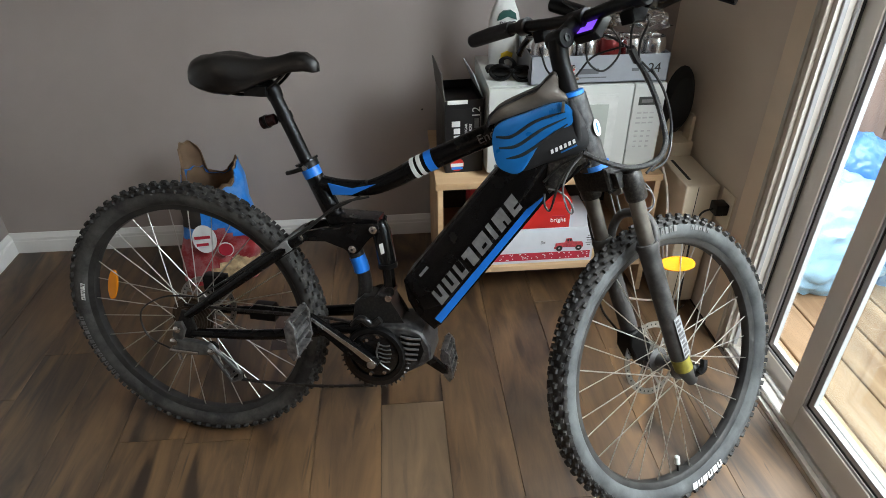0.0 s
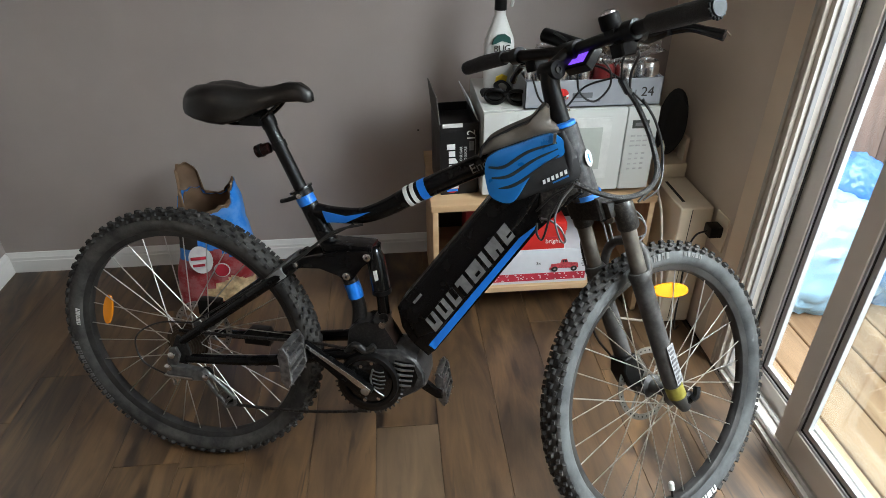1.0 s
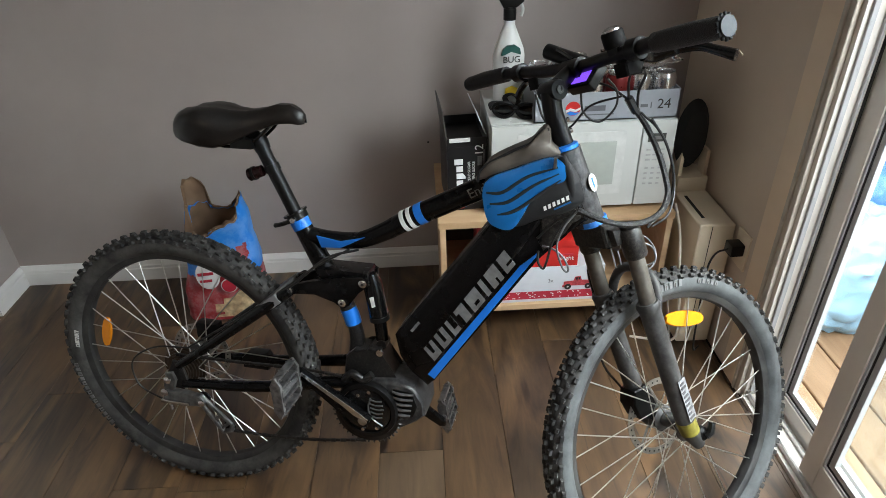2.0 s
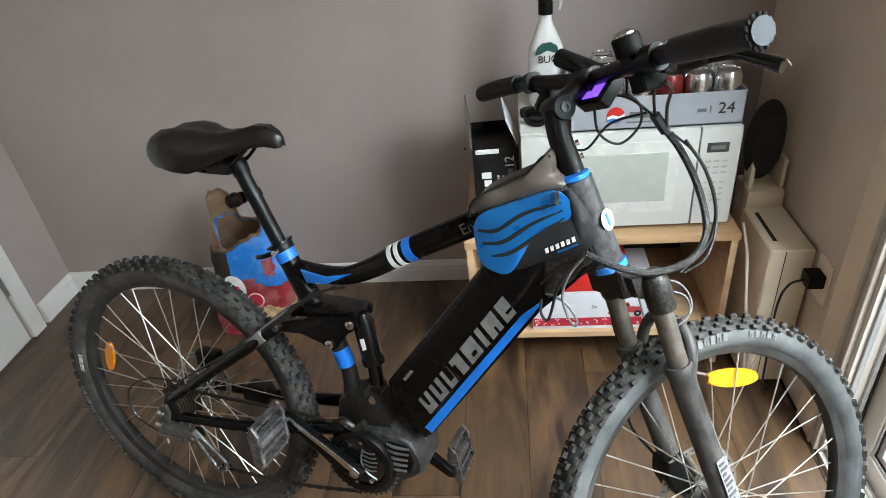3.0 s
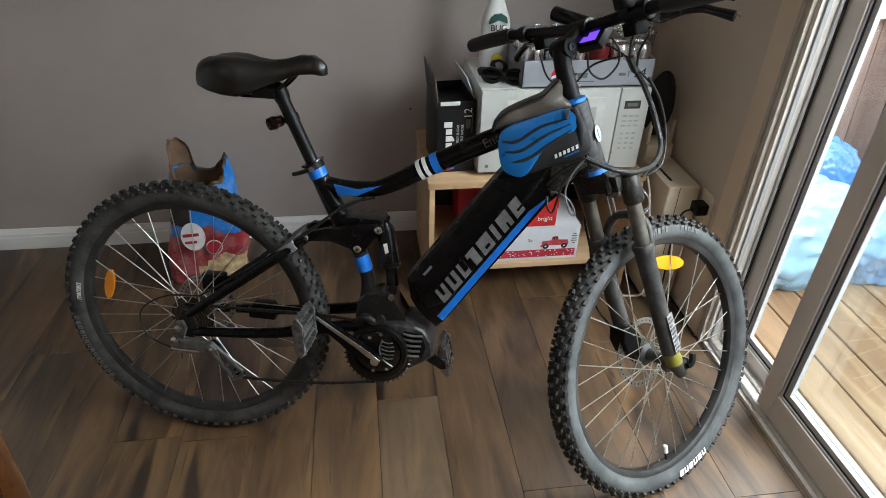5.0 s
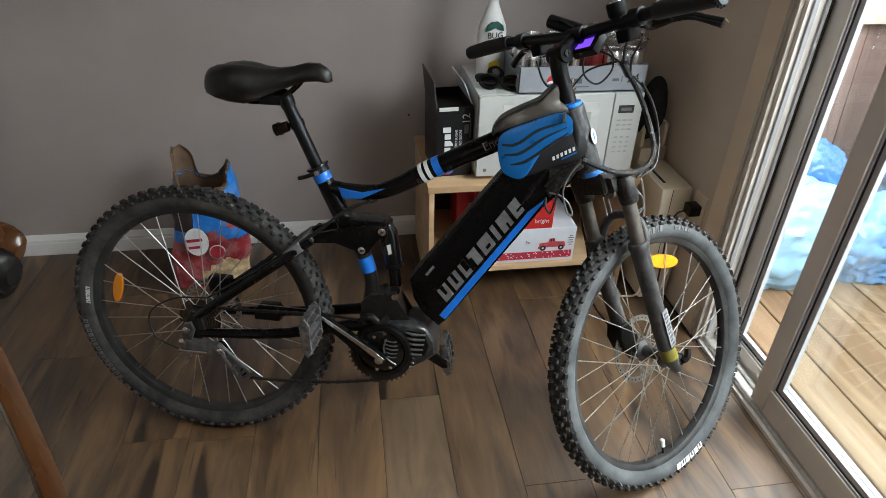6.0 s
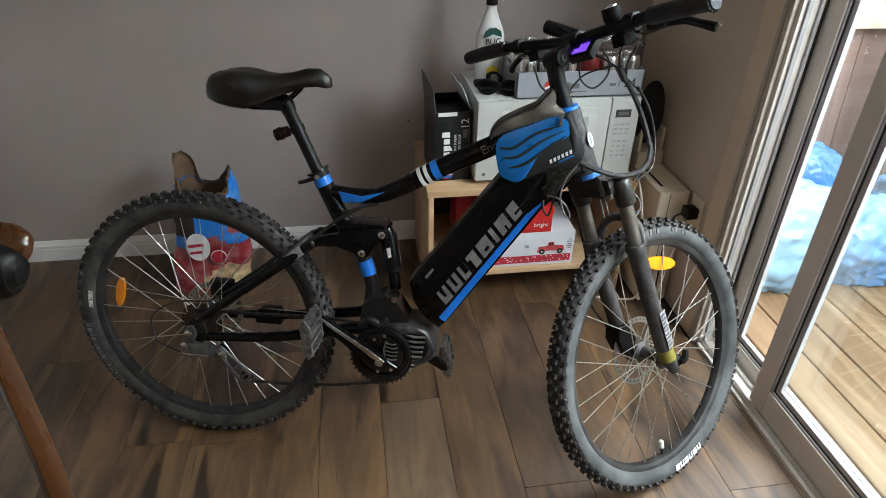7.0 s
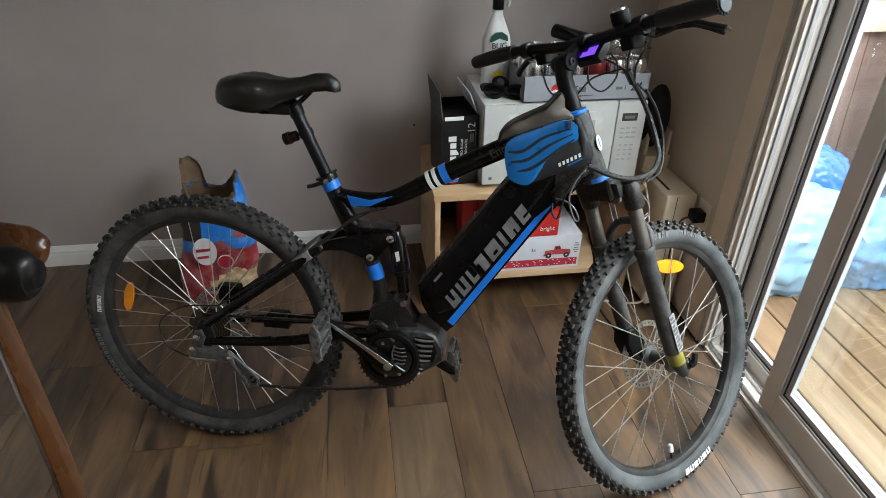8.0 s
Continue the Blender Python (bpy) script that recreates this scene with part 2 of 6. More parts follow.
BAGBLUE = mat("blue_bag_panel", (0.005, 0.105, 0.31), 0.30, var=0.08, bump=0.1, bump_scale=400)
POUCH = mat("dusty_clear_pouch", (0.065, 0.054, 0.044), 0.35, var=0.2, scale=12, bump=0.1, dust=(0.15, 0.128, 0.106), dust_amount=0.35, dust_scale=9)
CARTON_K = mat("black_carton", (0.006, 0.006, 0.007), 0.4, bump=0.03)
CARTON_G = mat("silver_grey_carton", (0.27, 0.285, 0.31), 0.45, var=0.06, bump=0.03)
CARTON_W = mat("white_carton", (0.55, 0.57, 0.60), 0.55, var=0.04, bump=0.02)
RED = mat("red_carton", (0.50, 0.018, 0.014), 0.45, var=0.05, bump=0.02)
CRIMSON = mat("crimson_print", (0.40, 0.02, 0.04), 0.5, bump=0)
PAPERBLUE = mat("blue_paper_bag", (0.015, 0.20, 0.64), 0.38, var=0.15, scale=9, bump=0.25, bump_scale=45, dust=(0.30, 0.45, 0.70), dust_amount=0.16, dust_scale=9, dust_edge=0.1)
PAPERRED = mat("red_paper_bag", (0.30, 0.022, 0.028), 0.42, var=0.3, scale=14, bump=0.3, bump_scale=45, dust=(0.50, 0.42, 0.42), dust_amount=0.14, dust_scale=15, dust_edge=0.10)
KRAFT = mat("crumpled_kraft_lining", (0.17, 0.105, 0.062), 0.8, var=0.25, scale=14, bump=0.5, bump_scale=30)
CAN = mat("drink_can_metal", (0.66, 0.66, 0.67), 0.22, metal=1.0, var=0.1, bump=0)
CANRED = mat("red_can_print", (0.13, 0.012, 0.012), 0.3, metal=0.4, bump=0)
CLEARFILM = glass_mat("shrink_film", (0.97, 0.98, 1.0), 0.06)
BOTTLE = mat("white_bottle_plastic", (0.60, 0.60, 0.58), 0.32, var=0.03, bump=0)
GREENL = mat("dark_green_label", (0.015, 0.08, 0.065), 0.4, bump=0)
YELLOW = mat("yellow_print", (0.70, 0.50, 0.03), 0.45, bump=0)
BAGPLAS = mat("pale_blue_plastic_bag", (0.16, 0.33, 0.62), 0.22, var=0.25, scale=10, bump=0.5, bump_scale=30)
BAGBLUEP = mat("blue_plastic_bag", (0.07, 0.20, 0.54), 0.2, var=0.25, scale=8, bump=0.4, bump_scale=25)
SNOW = mat("frosty_white_plastic", (0.27, 0.45, 0.60), 0.3, var=0.12, scale=9, bump=0.5, bump_scale=22)
CHAIRW = wood_mat("orange_varnished_chair_wood", (0.017, 0.005, 0.0011), (0.080, 0.027, 0.0055), (10, 10, 1.2), 0.25, 0.05, knots=False)
CABLE = mat("black_cable_sleeve", (0.012, 0.012, 0.012), 0.4, bump=0)
BRAID = mat("braided_cable_wrap", (0.006, 0.006, 0.006), 0.5, var=0.6, scale=330, bump=0.8, bump_scale=330, dust=(0.16, 0.16, 0.16), dust_amount=0.10, dust_scale=160, dust_edge=0.08)
WCABLE = mat("white_cable", (0.62, 0.56, 0.48), 0.45, bump=0)

# ---------------------------------------------------------------- mesh tools


def thing(name, m=None, label="", category="", group="", kind=""):
    ob = new(name)
    ob.empty_display_size = 0.05
    if m is not None:
        ob.matrix_world = m
    return tagged(ob, label, category, group, kind)


def finish(bm, name, material, smooth=35):
    bmesh.ops.recalc_face_normals(bm, faces=bm.faces)
    me = bpy.data.meshes.new(name)
    bm.to_mesh(me)
    bm.free()
    for m in material if isinstance(material, (list, tuple)) else [material]:
        me.materials.append(m)
    me.polygons.foreach_set("use_smooth", [True] * len(me.polygons))
    me.set_sharp_from_angle(angle=radians(smooth))
    return me


def part(name, bm, material, parent, label="", m=None, smooth=35):
    ob = new(name, finish(bm, name, material, smooth))
    ob.parent = parent
    if m is not None:
        ob.matrix_local = m
    return tagged(ob, label)


def solid(name, bm, material, label="", category="", kind="", group="", m=None, smooth=35):
    ob = new(name, finish(bm, name, material, smooth))
    if m is not None:
        ob.matrix_world = m
    return tagged(ob, label, category, group, kind)


def again(ob, m, parent):
    """Another object on the same mesh, under parent."""
    o = new(ob.name.split(".")[0], ob.data)
    o.parent, o.matrix_local = parent, m
    return o


def bx(x0, x1, y0, y1, z0, z1, bevel=0.0, seg=2, bm=None, mi=0):
    own = bmesh.new()
    bmesh.ops.create_cube(own, size=1)
    bmesh.ops.scale(own, vec=(x1 - x0, y1 - y0, z1 - z0), verts=own.verts)
    bmesh.ops.translate(own, vec=((x0 + x1) / 2, (y0 + y1) / 2, (z0 + z1) / 2), verts=own.verts)
    if bevel:
        bmesh.ops.bevel(own, geom=own.edges[:] + own.verts[:], offset=bevel, segments=seg, affect="EDGES", profile=0.7)
    return into(bm, own, mi)


def into(bm, own, mi=0, m=None):
    """Adds the bmesh own to bm (or returns own)."""
    if m is not None:
        own.transform(m)
    for f in own.faces:
        f.material_index = mi
    if bm is None:
        return own
    me = bpy.data.meshes.new("tmp")
    own.to_mesh(me)
    own.free()
    n = len(bm.faces)
    bm.from_mesh(me)
    bpy.data.meshes.remove(me)
    return bm


def prism(outline, y0, y1, bevel=0.0, seg=2, bm=None, mi=0):
    """A plate with an outline in x and z, from y0 to y1."""
    own = bmesh.new()
    a = [own.verts.new((x, y0, z)) for x, z in outline]
    b = [own.verts.new((x, y1, z)) for x, z in outline]
    n = len(a)
    own.faces.new(a[::-1]), own.faces.new(b)
    for i in range(n):
        own.faces.new((a[i], a[(i + 1) % n], b[(i + 1) % n], b[i]))
    if bevel:
        edges = [e for e in own.edges if abs(e.verts[0].co.y - e.verts[1].co.y) < 1e-7]
        bmesh.ops.bevel(own, geom=edges, offset=bevel, segments=seg, affect="EDGES", profile=0.6)
    return into(bm, own, mi)


def curve_pts(pts, n=6):
    """A smooth line through the points."""
    p = [Vector(q) for q in pts]
    p = [2 * p[0] - p[1], *p, 2 * p[-1] - p[-2]]
    out = []
    for i in range(1, len(p) - 2):
        for k in range(n):
            t = k / n
            out.append(0.5 * (2 * p[i] + (p[i + 1] - p[i - 1]) * t + (2 * p[i - 1] - 5 * p[i] + 4 * p[i + 1] - p[i + 2]) * t * t + (3 * p[i] - p[i - 1] - 3 * p[i + 1] + p[i + 2]) * t ** 3))
    out.append(p[-2])
    return out


def tube(pts, r, seg=10, bm=None, mi=0, caps=True, squash=None):
    """A round bar along a line; r is one radius or one for each point; squash: width of the section over its height."""
    pts = [Vector(p) for p in pts]
    n = len(pts)
    rs = [r] * n if not isinstance(r, (list, tuple)) else [r[min(len(r) - 1, int(i * (len(r) - 1) / max(1, n - 1)))] + (r[min(len(r) - 1, int(i * (len(r) - 1) / max(1, n - 1)) + 1)] - r[int(i * (len(r) - 1) / max(1, n - 1))]) * ((i * (len(r) - 1) / max(1, n - 1)) % 1) for i in range(n)]
    own = bmesh.new()
    side = None
    rings = []
    for i, p in enumerate(pts):
        d = (pts[min(i + 1, n - 1)] - pts[max(i - 1, 0)]).normalized()
        if side is None:
            side = d.cross(Vector((0, 1, 0)) if abs(d.y) < 0.9 else Vector((0, 0, 1))).normalized()
        side = (side - d * side.dot(d)).normalized()
        other = d.cross(side)
        k = squash or 1.0
        rings.append([own.verts.new(p + rs[i] * (side * math.cos(t) + other * (k * math.sin(t)))) for t in (2 * math.pi * j / seg for j in range(seg))])
    for a, b in zip(rings, rings[1:]):
        for j in range(seg):
            own.faces.new((a[j], a[(j + 1) % seg], b[(j + 1) % seg], b[j]))
    if caps:
        own.faces.new(rings[0][::-1]), own.faces.new(rings[-1])
    return into(bm, own, mi)


def lathe(profile, seg=24, m=None, bm=None, mi=0, closed=False):
    """Turns a profile of (radius, z) round z. closed: the profile is a ring."""
    own = bmesh.new()
    rings = []
    for r, z in profile:
        if r < 1e-6:
            rings.append([own.verts.new((0, 0, z))])
        else:
            rings.append([own.verts.new((r * math.cos(t), r * math.sin(t), z)) for t in (2 * math.pi * j / seg for j in range(seg))])
    pairs = list(zip(rings, rings[1:])) + ([(rings[-1], rings[0])] if closed else [])
    for a, b in pairs:
        for j in range(seg):
            k = (j + 1) % seg
            if len(a) == 1 and len(b) == 1:
                continue
            if len(a) == 1:
                own.faces.new((a[0], b[k], b[j]))
            elif len(b) == 1:
                own.faces.new((a[j], a[k], b[0]))
            else:
                own.faces.new((a[j], a[k], b[k], b[j]))
    if not closed:
        for ring in (rings[0], rings[-1]):
            if len(ring) > 2:
                own.faces.new(ring)
    return into(bm, own, mi, m)


def rod(p, q, r, seg=10, bm=None, mi=0):
    return tube([p, q], r, seg, bm, mi)


def along(p, q):
    """A pose at p whose z points to q."""
    d = Vector(q) - Vector(p)
    return Matrix.Translation(p) @ d.to_track_quat("Z", "Y").to_matrix().to_4x4()


AXLE = Matrix.Rotation(radians(-90), 4, "X")   # turns z into y


def words(text, size, m, material, parent, name="lettering", label="", shear=0.0, depth=0.0006, bold=0.0):
    """Raised or printed letters; in its own pose x runs along the line and z stands off the surface."""
    cu = bpy.data.curves.new(name, "FONT")
    cu.body, cu.size, cu.extrude, cu.shear, cu.offset = text, size, depth, shear, bold
    cu.align_x = cu.align_y = "CENTER"
    tmp = bpy.data.objects.new("tmp", cu)
    scene.collection.objects.link(tmp)
    me = bpy.data.meshes.new_from_object(tmp.evaluated_get(bpy.context.evaluated_depsgraph_get()))
    bpy.data.objects.remove(tmp)
    me.materials.clear()
    me.materials.append(material)
    ob = new(name, me)
    ob.parent = parent
    ob.matrix_local = m
    return tagged(ob, label)


def basis(o, x, y, z):
    return Matrix(((x[0], y[0], z[0], o[0]), (x[1], y[1], z[1], o[1]), (x[2], y[2], z[2], o[2]), (0, 0, 0, 1)))


def closed_curve(pts, n=5):
    """A smooth closed outline through points of x and z."""
    p = [Vector((x, 0, z)) for x, z in pts]
    k = len(p)
    out = []
    for i in range(k):
        p0, p1, p2, p3 = p[i - 1], p[i], p[(i + 1) % k], p[(i + 2) % k]
        for j in range(n):
            t = j / n
            q = 0.5 * (2 * p1 + (p2 - p0) * t + (2 * p0 - 5 * p1 + 4 * p2 - p3) * t * t + (3 * p1 - p0 - 3 * p2 + p3) * t ** 3)
            out.append((q.x, q.z))
    return out


def pillow(outline, half, bulge, wrinkle=0.0, both=True, n=5, rings=7, seed=0):
    """A padded shape: outline in x and z, side walls at +-half, each side swelling by bulge."""
    line = closed_curve(outline, n)
    cx, cz = sum(x for x, _ in line) / len(line), sum(z for _, z in line) / len(line)
    own = bmesh.new()
    loops = []
    order = [(-1, s / rings) for s in range(1, rings + 1)] + [(1, s / rings) for s in range(rings, 0, -1)]
    for sd, s in order:
        loop = []
        for x, z in line:
            px, pz = cx + (x - cx) * s, cz + (z - cz) * s
            y = half + bulge * math.sqrt(max(0.0, 1 - s ** 2.6)) if (both or sd < 0) else half
            y += wrinkle * noise.noise(Vector((px * 30, pz * 30, seed + sd)))
            loop.append(own.verts.new((px, sd * y, pz)))
        loops.append(loop)
    m = len(line)
    for p, q in zip(loops, loops[1:]):
        for j in range(m):
            own.faces.new((p[j], p[(j + 1) % m], q[(j + 1) % m], q[j]))
    own.faces.new(loops[0]), own.faces.new(loops[-1])
    return own


# a surface that faces the room's front: x right, letters upright, standing off towards -y
FACE = Matrix.Rotation(radians(90), 4, "X")

# ---------------------------------------------------------------- the room
XL, XR, YB, YF, ZC = -1.235, 1.31, 2.345, -2.6, 2.44
DOOR_Y0, DOOR_Y1, DOOR_Z = -0.35, 1.545, 2.06      # opening of the sliding door

fl = solid("floor", bx(XL - 0.1, XR + 0.02, YF - 0.1, YB + 0.1, -0.12, -0.008), GROOVE, "brown wood-look plank floor with staggered joints", "floor", "structure")
solid("wall_north", bx(XL - 0.1, XR + 0.12, YB, YB + 0.1, -0.12, ZC), WALL, "smooth wall painted mid grey", "wall", "structure")
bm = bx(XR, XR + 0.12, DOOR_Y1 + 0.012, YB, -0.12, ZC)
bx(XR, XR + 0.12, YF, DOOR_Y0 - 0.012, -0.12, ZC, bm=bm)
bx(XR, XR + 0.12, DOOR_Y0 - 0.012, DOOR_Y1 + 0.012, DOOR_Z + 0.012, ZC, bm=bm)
solid("wall_east", bm, WALL_E, "grey painted wall, its warm light put into the colour, with a sliding glass door", "wall", "structure")
solid("wall_west", bx(XL - 0.1, XL, YF, YB, -0.12, ZC), WALL, "grey painted side wall", "wall", "structure")
solid("wall_south", bx(XL - 0.1, XR + 0.12, YF - 0.1, YF, -0.12, ZC), WALL, "plain grey painted wall", "wall", "structure")
solid("ceiling", bx(XL - 0.1, XR + 0.12, YF - 0.1, YB + 0.1, ZC, ZC + 0.1), CEIL, "flat white ceiling", "ceiling", "structure")


def moulding(x0, x1):
    """Profile of a skirting board in y (out from the wall, negative) and z, run along x."""
    prof = [(0, 0.0), (-0.014, 0.0), (-0.014, 0.052), (-0.012, 0.055), (-0.012, 0.066), (-0.009, 0.070), (-0.007, 0.078), (-0.003, 0.085), (0, 0.086)]
    own = bmesh.new()
    a = [own.verts.new((x0, y, z)) for y, z in prof]
    b = [own.verts.new((x1, y, z)) for y, z in prof]
    for i in range(len(prof)):
        own.faces.new((a[i], a[(i + 1) % len(prof)], b[(i + 1) % len(prof)], b[i]))
    own.faces.new(a), own.faces.new(b)
    return own


base = solid("baseboard", moulding(XL, XR), TRIM, "white moulded baseboard along the grey wall", "baseboard", "structure", m=pose(0, YB, 0), smooth=25)
solid("baseboard", moulding(0, 0.20), TRIM, "short white moulded baseboard beside the door casing", "baseboard", "structure", m=pose(XL, YB - 0.21, 0, 0, 0, 90), smooth=25)

# side door with its casing in the west wall
dr = solid("door_1", bx(XL - 0.004, XL + 0.006, 1.19, 2.035, 0.006, 2.03, 0.003), TRIM, "white painted interior door, closed", "door", "structure")
part("hinge", tube([(XL + 0.012, 2.042, 0.20), (XL + 0.012, 2.042, 0.29)], 0.006), DSTEEL, dr, "steel hinge")
part("door_panel", bx(XL + 0.005, XL + 0.009, 1.32, 1.9, 0.25, 0.95, 0.003), TRIM, dr)
part("door_panel", bx(XL + 0.005, XL + 0.009, 1.32, 1.9, 1.08, 1.9, 0.003), TRIM, dr)
bm = bx(XL, XL + 0.016, 2.05, 2.115, 0, 2.09, 0.004)
bx(XL, XL + 0.016, 1.11, 1.175, 0, 2.09, 0.004, bm=bm)
bx(XL, XL + 0.016, 1.175, 2.05, 2.045, 2.11, 0.004, bm=bm)
solid("trim", bm, TRIM, "white casing round the interior door", "trim", "structure")

# sliding glass door
bm = bx(XR - 0.016, XR, 1.584, 1.664, 0, 2.14, 0.003)
bx(XR - 0.016, XR, DOOR_Y0 - 0.076, DOOR_Y0 - 0.028, 0, 2.14, 0.003, bm=bm)
bx(XR - 0.016, XR, DOOR_Y0 - 0.028, 1.584, 2.088, 2.14, 0.003, bm=bm)
solid("trim", bm, CASE, "cream painted casing round the sliding door", "trim", "structure")
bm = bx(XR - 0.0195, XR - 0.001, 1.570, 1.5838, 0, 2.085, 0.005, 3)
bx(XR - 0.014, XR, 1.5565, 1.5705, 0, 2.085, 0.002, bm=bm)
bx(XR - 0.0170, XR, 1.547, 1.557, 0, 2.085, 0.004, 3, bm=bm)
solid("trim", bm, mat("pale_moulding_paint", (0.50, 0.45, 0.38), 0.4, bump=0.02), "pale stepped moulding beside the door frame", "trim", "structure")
sd = thing("sliding_glass_door", None, "cream vinyl sliding patio door with two large glass panes, closed", "door", kind="structure")
sd.name = "door_2"
bm = bx(XR - 0.004, XR + 0.125, 1.533, 1.5565, -0.06, DOOR_Z + 0.01, 0.002)
bx(XR - 0.004, XR + 0.125, DOOR_Y0 - 0.011, DOOR_Y0 + 0.012, -0.06, DOOR_Z + 0.01, 0.002, bm=bm)
bx(XR - 0.004, XR + 0.125, DOOR_Y0 + 0.012, 1.533, DOOR_Z - 0.02, DOOR_Z + 0.01, 0.002, bm=bm)
part("door_frame", bm, VINYL, sd)
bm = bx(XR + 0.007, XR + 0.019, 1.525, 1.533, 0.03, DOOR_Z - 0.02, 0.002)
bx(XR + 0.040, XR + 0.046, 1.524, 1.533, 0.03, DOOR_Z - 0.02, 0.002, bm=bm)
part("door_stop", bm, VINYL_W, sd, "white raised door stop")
part("gasket", bx(XR + 0.056, XR + 0.060, 1.527, 1.533, 0.03, DOOR_Z - 0.02), SEAL, sd, "black rubber seal")
bm = bx(XR - 0.012, XR + 0.15, DOOR_Y0 + 0.012, 1.533, -0.06, 0.012, 0.004)
part("sill", bm, VINYL, sd)
for x in (XR + 0.0005, XR + 0.046, XR + 0.10):
    part("track_rail", bx(x, x + 0.006, DOOR_Y0 + 0.012, 1.532, 0.010, 0.030, 0.001), ALU, sd, "bare aluminium track")


def sash(x0, x1, y0, y1, z0, stile, rail, glass_in):
    """A door leaf: four bars, black gasket, white bead and a pane."""
    z1 = DOOR_Z - 0.025
    bm = bx(x0, x1, y0, y0 + stile, z0, z1, 0.005)
    bx(x0, x1, y1 - stile, y1, z0, z1, 0.005, bm=bm)
    bx(x0, x1, y0 + stile, y1 - stile, z0, z0 + rail, 0.005, bm=bm)
    bx(x0, x1, y0 + stile, y1 - stile, z1 - 0.06, z1, 0.005, bm=bm)
    leaf = part("door_leaf", bm, VINYL, sd, "cream vinyl door leaf")
    a, b, c, d = y0 + stile, y1 - stile, z0 + rail, z1 - 0.06
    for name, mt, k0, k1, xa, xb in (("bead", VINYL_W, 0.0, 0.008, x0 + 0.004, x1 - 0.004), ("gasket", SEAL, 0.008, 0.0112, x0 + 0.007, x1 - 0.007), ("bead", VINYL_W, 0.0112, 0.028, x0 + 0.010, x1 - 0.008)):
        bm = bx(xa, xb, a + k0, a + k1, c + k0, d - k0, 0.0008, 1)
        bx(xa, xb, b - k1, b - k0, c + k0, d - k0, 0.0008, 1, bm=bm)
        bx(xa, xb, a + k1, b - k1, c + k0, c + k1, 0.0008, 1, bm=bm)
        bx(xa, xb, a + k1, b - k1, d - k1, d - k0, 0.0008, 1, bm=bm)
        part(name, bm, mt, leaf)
    p = part("pane", bx(glass_in, glass_in + 0.004, a + 0.020, b - 0.020, c + 0.02, d - 0.02), PANE, leaf, "clear glass pane")
    p.visible_shadow = False


sash(XR + 0.006, XR + 0.040, DOOR_Y0 + 0.014, 1.252, 0.031, 0.060, 0.085, XR + 0.022)
sash(XR + 0.062, XR + 0.096, 0.55, 1.531, 0.014, 0.060, 0.062, XR + 0.080)

# ---------------------------------------------------------------- outside
solid("ground", bx(XR + 0.13, 60, -60, 60, -0.9, -0.45), mat("garden_earth", (0.10, 0.09, 0.06), 0.9, var=0.3, scale=3), "bare garden ground beyond the deck", "ground", "structure")
dk = solid("deck", bx(XR + 0.15, 5.2, -3.0, 2.44, -0.32, -0.149), mat("deck_joist_shadow", (0.05, 0.035, 0.025), 0.9), "weathered orange-brown cedar deck boards", "deck", "structure")
fence = thing("fence", pose(0, 2.45, 0), "weathered brown board fence with a pale top rail", "fence")
bm = bx(XR + 0.16, 5.2, -0.030, 0.012, 0.82, 0.935, 0.004)
part("rail", bm, FENCE_RAIL, fence, "pale worn wooden rail")
lean = pose(0, 0, 0, 0, -4.2, 0)
first = None
for i in range(26):
    x = 1.471 + i * 0.142
    if first is None:
        first = part("board", bx(-0.068, 0.068, 0.014, 0.034, -0.32, 1.45, 0.004), FENCE, fence, m=pose(x, 0, 0) @ lean)
    else:
        again(first, pose(x, 0.004 * (i % 2), 0) @ lean, fence)
post = part("post", bx(-0.045, 0.045, 0.036, 0.12, -0.6, 1.5, 0.006), FENCE, fence, m=pose(2.6, 0, 0))
again(post, pose(4.4, 0, 0), fence)


def lump(rx, ry, rz, seed, rough=0.22, freq=3.0, sub=4):
    """A crumpled, bulging bag with a flat foot."""
    own = bmesh.new()
    bmesh.ops.create_icosphere(own, subdivisions=sub, radius=1)
    off = Vector((seed * 7.3, seed * 3.1, seed))
    for v in own.verts:
        c = v.co.copy()
        k = 1 + rough * noise.noise(c * freq / 2 + off) + rough * 0.9 * abs(noise.noise(c * freq * 1.6 + off)) + rough * 0.5 * abs(noise.noise(c * freq * 4 + off)) + 0.04 * noise.noise(c * freq * 9 + off)
        v.co = Vector((c.x * rx * k, c.y * ry * k, max(-rz * 0.72, c.z * rz * k)))
    bmesh.ops.translate(own, vec=(0, 0, rz * 0.72), verts=own.verts)
    return own


DK = -0.120
solid("plastic_bag", lump(0.33, 0.19, 0.23, 1, 0.20, 2.2, 5), SNOW, "crumpled frosty white plastic bag lying on the deck", "bag", m=pose(1.93, 2.10, DK), smooth=60)
solid("plastic_bag", lump(0.23, 0.145, 0.19, 2, 0.24, 2.2, 5), BAGPLAS, "crumpled pale blue plastic bag on the deck", "bag", m=pose(2.30, 2.02, DK), smooth=60)
solid("plastic_bag", lump(0.145, 0.125, 0.145, 3, 0.13, 2.0, 5), BAGBLUEP, "knotted bright blue plastic bag on top of a white bag", "bag", m=pose(2.08, 2.22, DK + 0.27), smooth=60)
solid("plastic_bag", lump(0.29, 0.195, 0.25, 4, 0.24, 2.2, 5), BAGPLAS, "large pale blue plastic bag against the fence", "bag", m=pose(2.75, 2.16, DK), smooth=60)
cart = thing("drink_carton", pose(2.62, 1.96, DK + 0.0, 0, 0, -14), "white drinks carton with red and blue roundels on the deck", "carton")
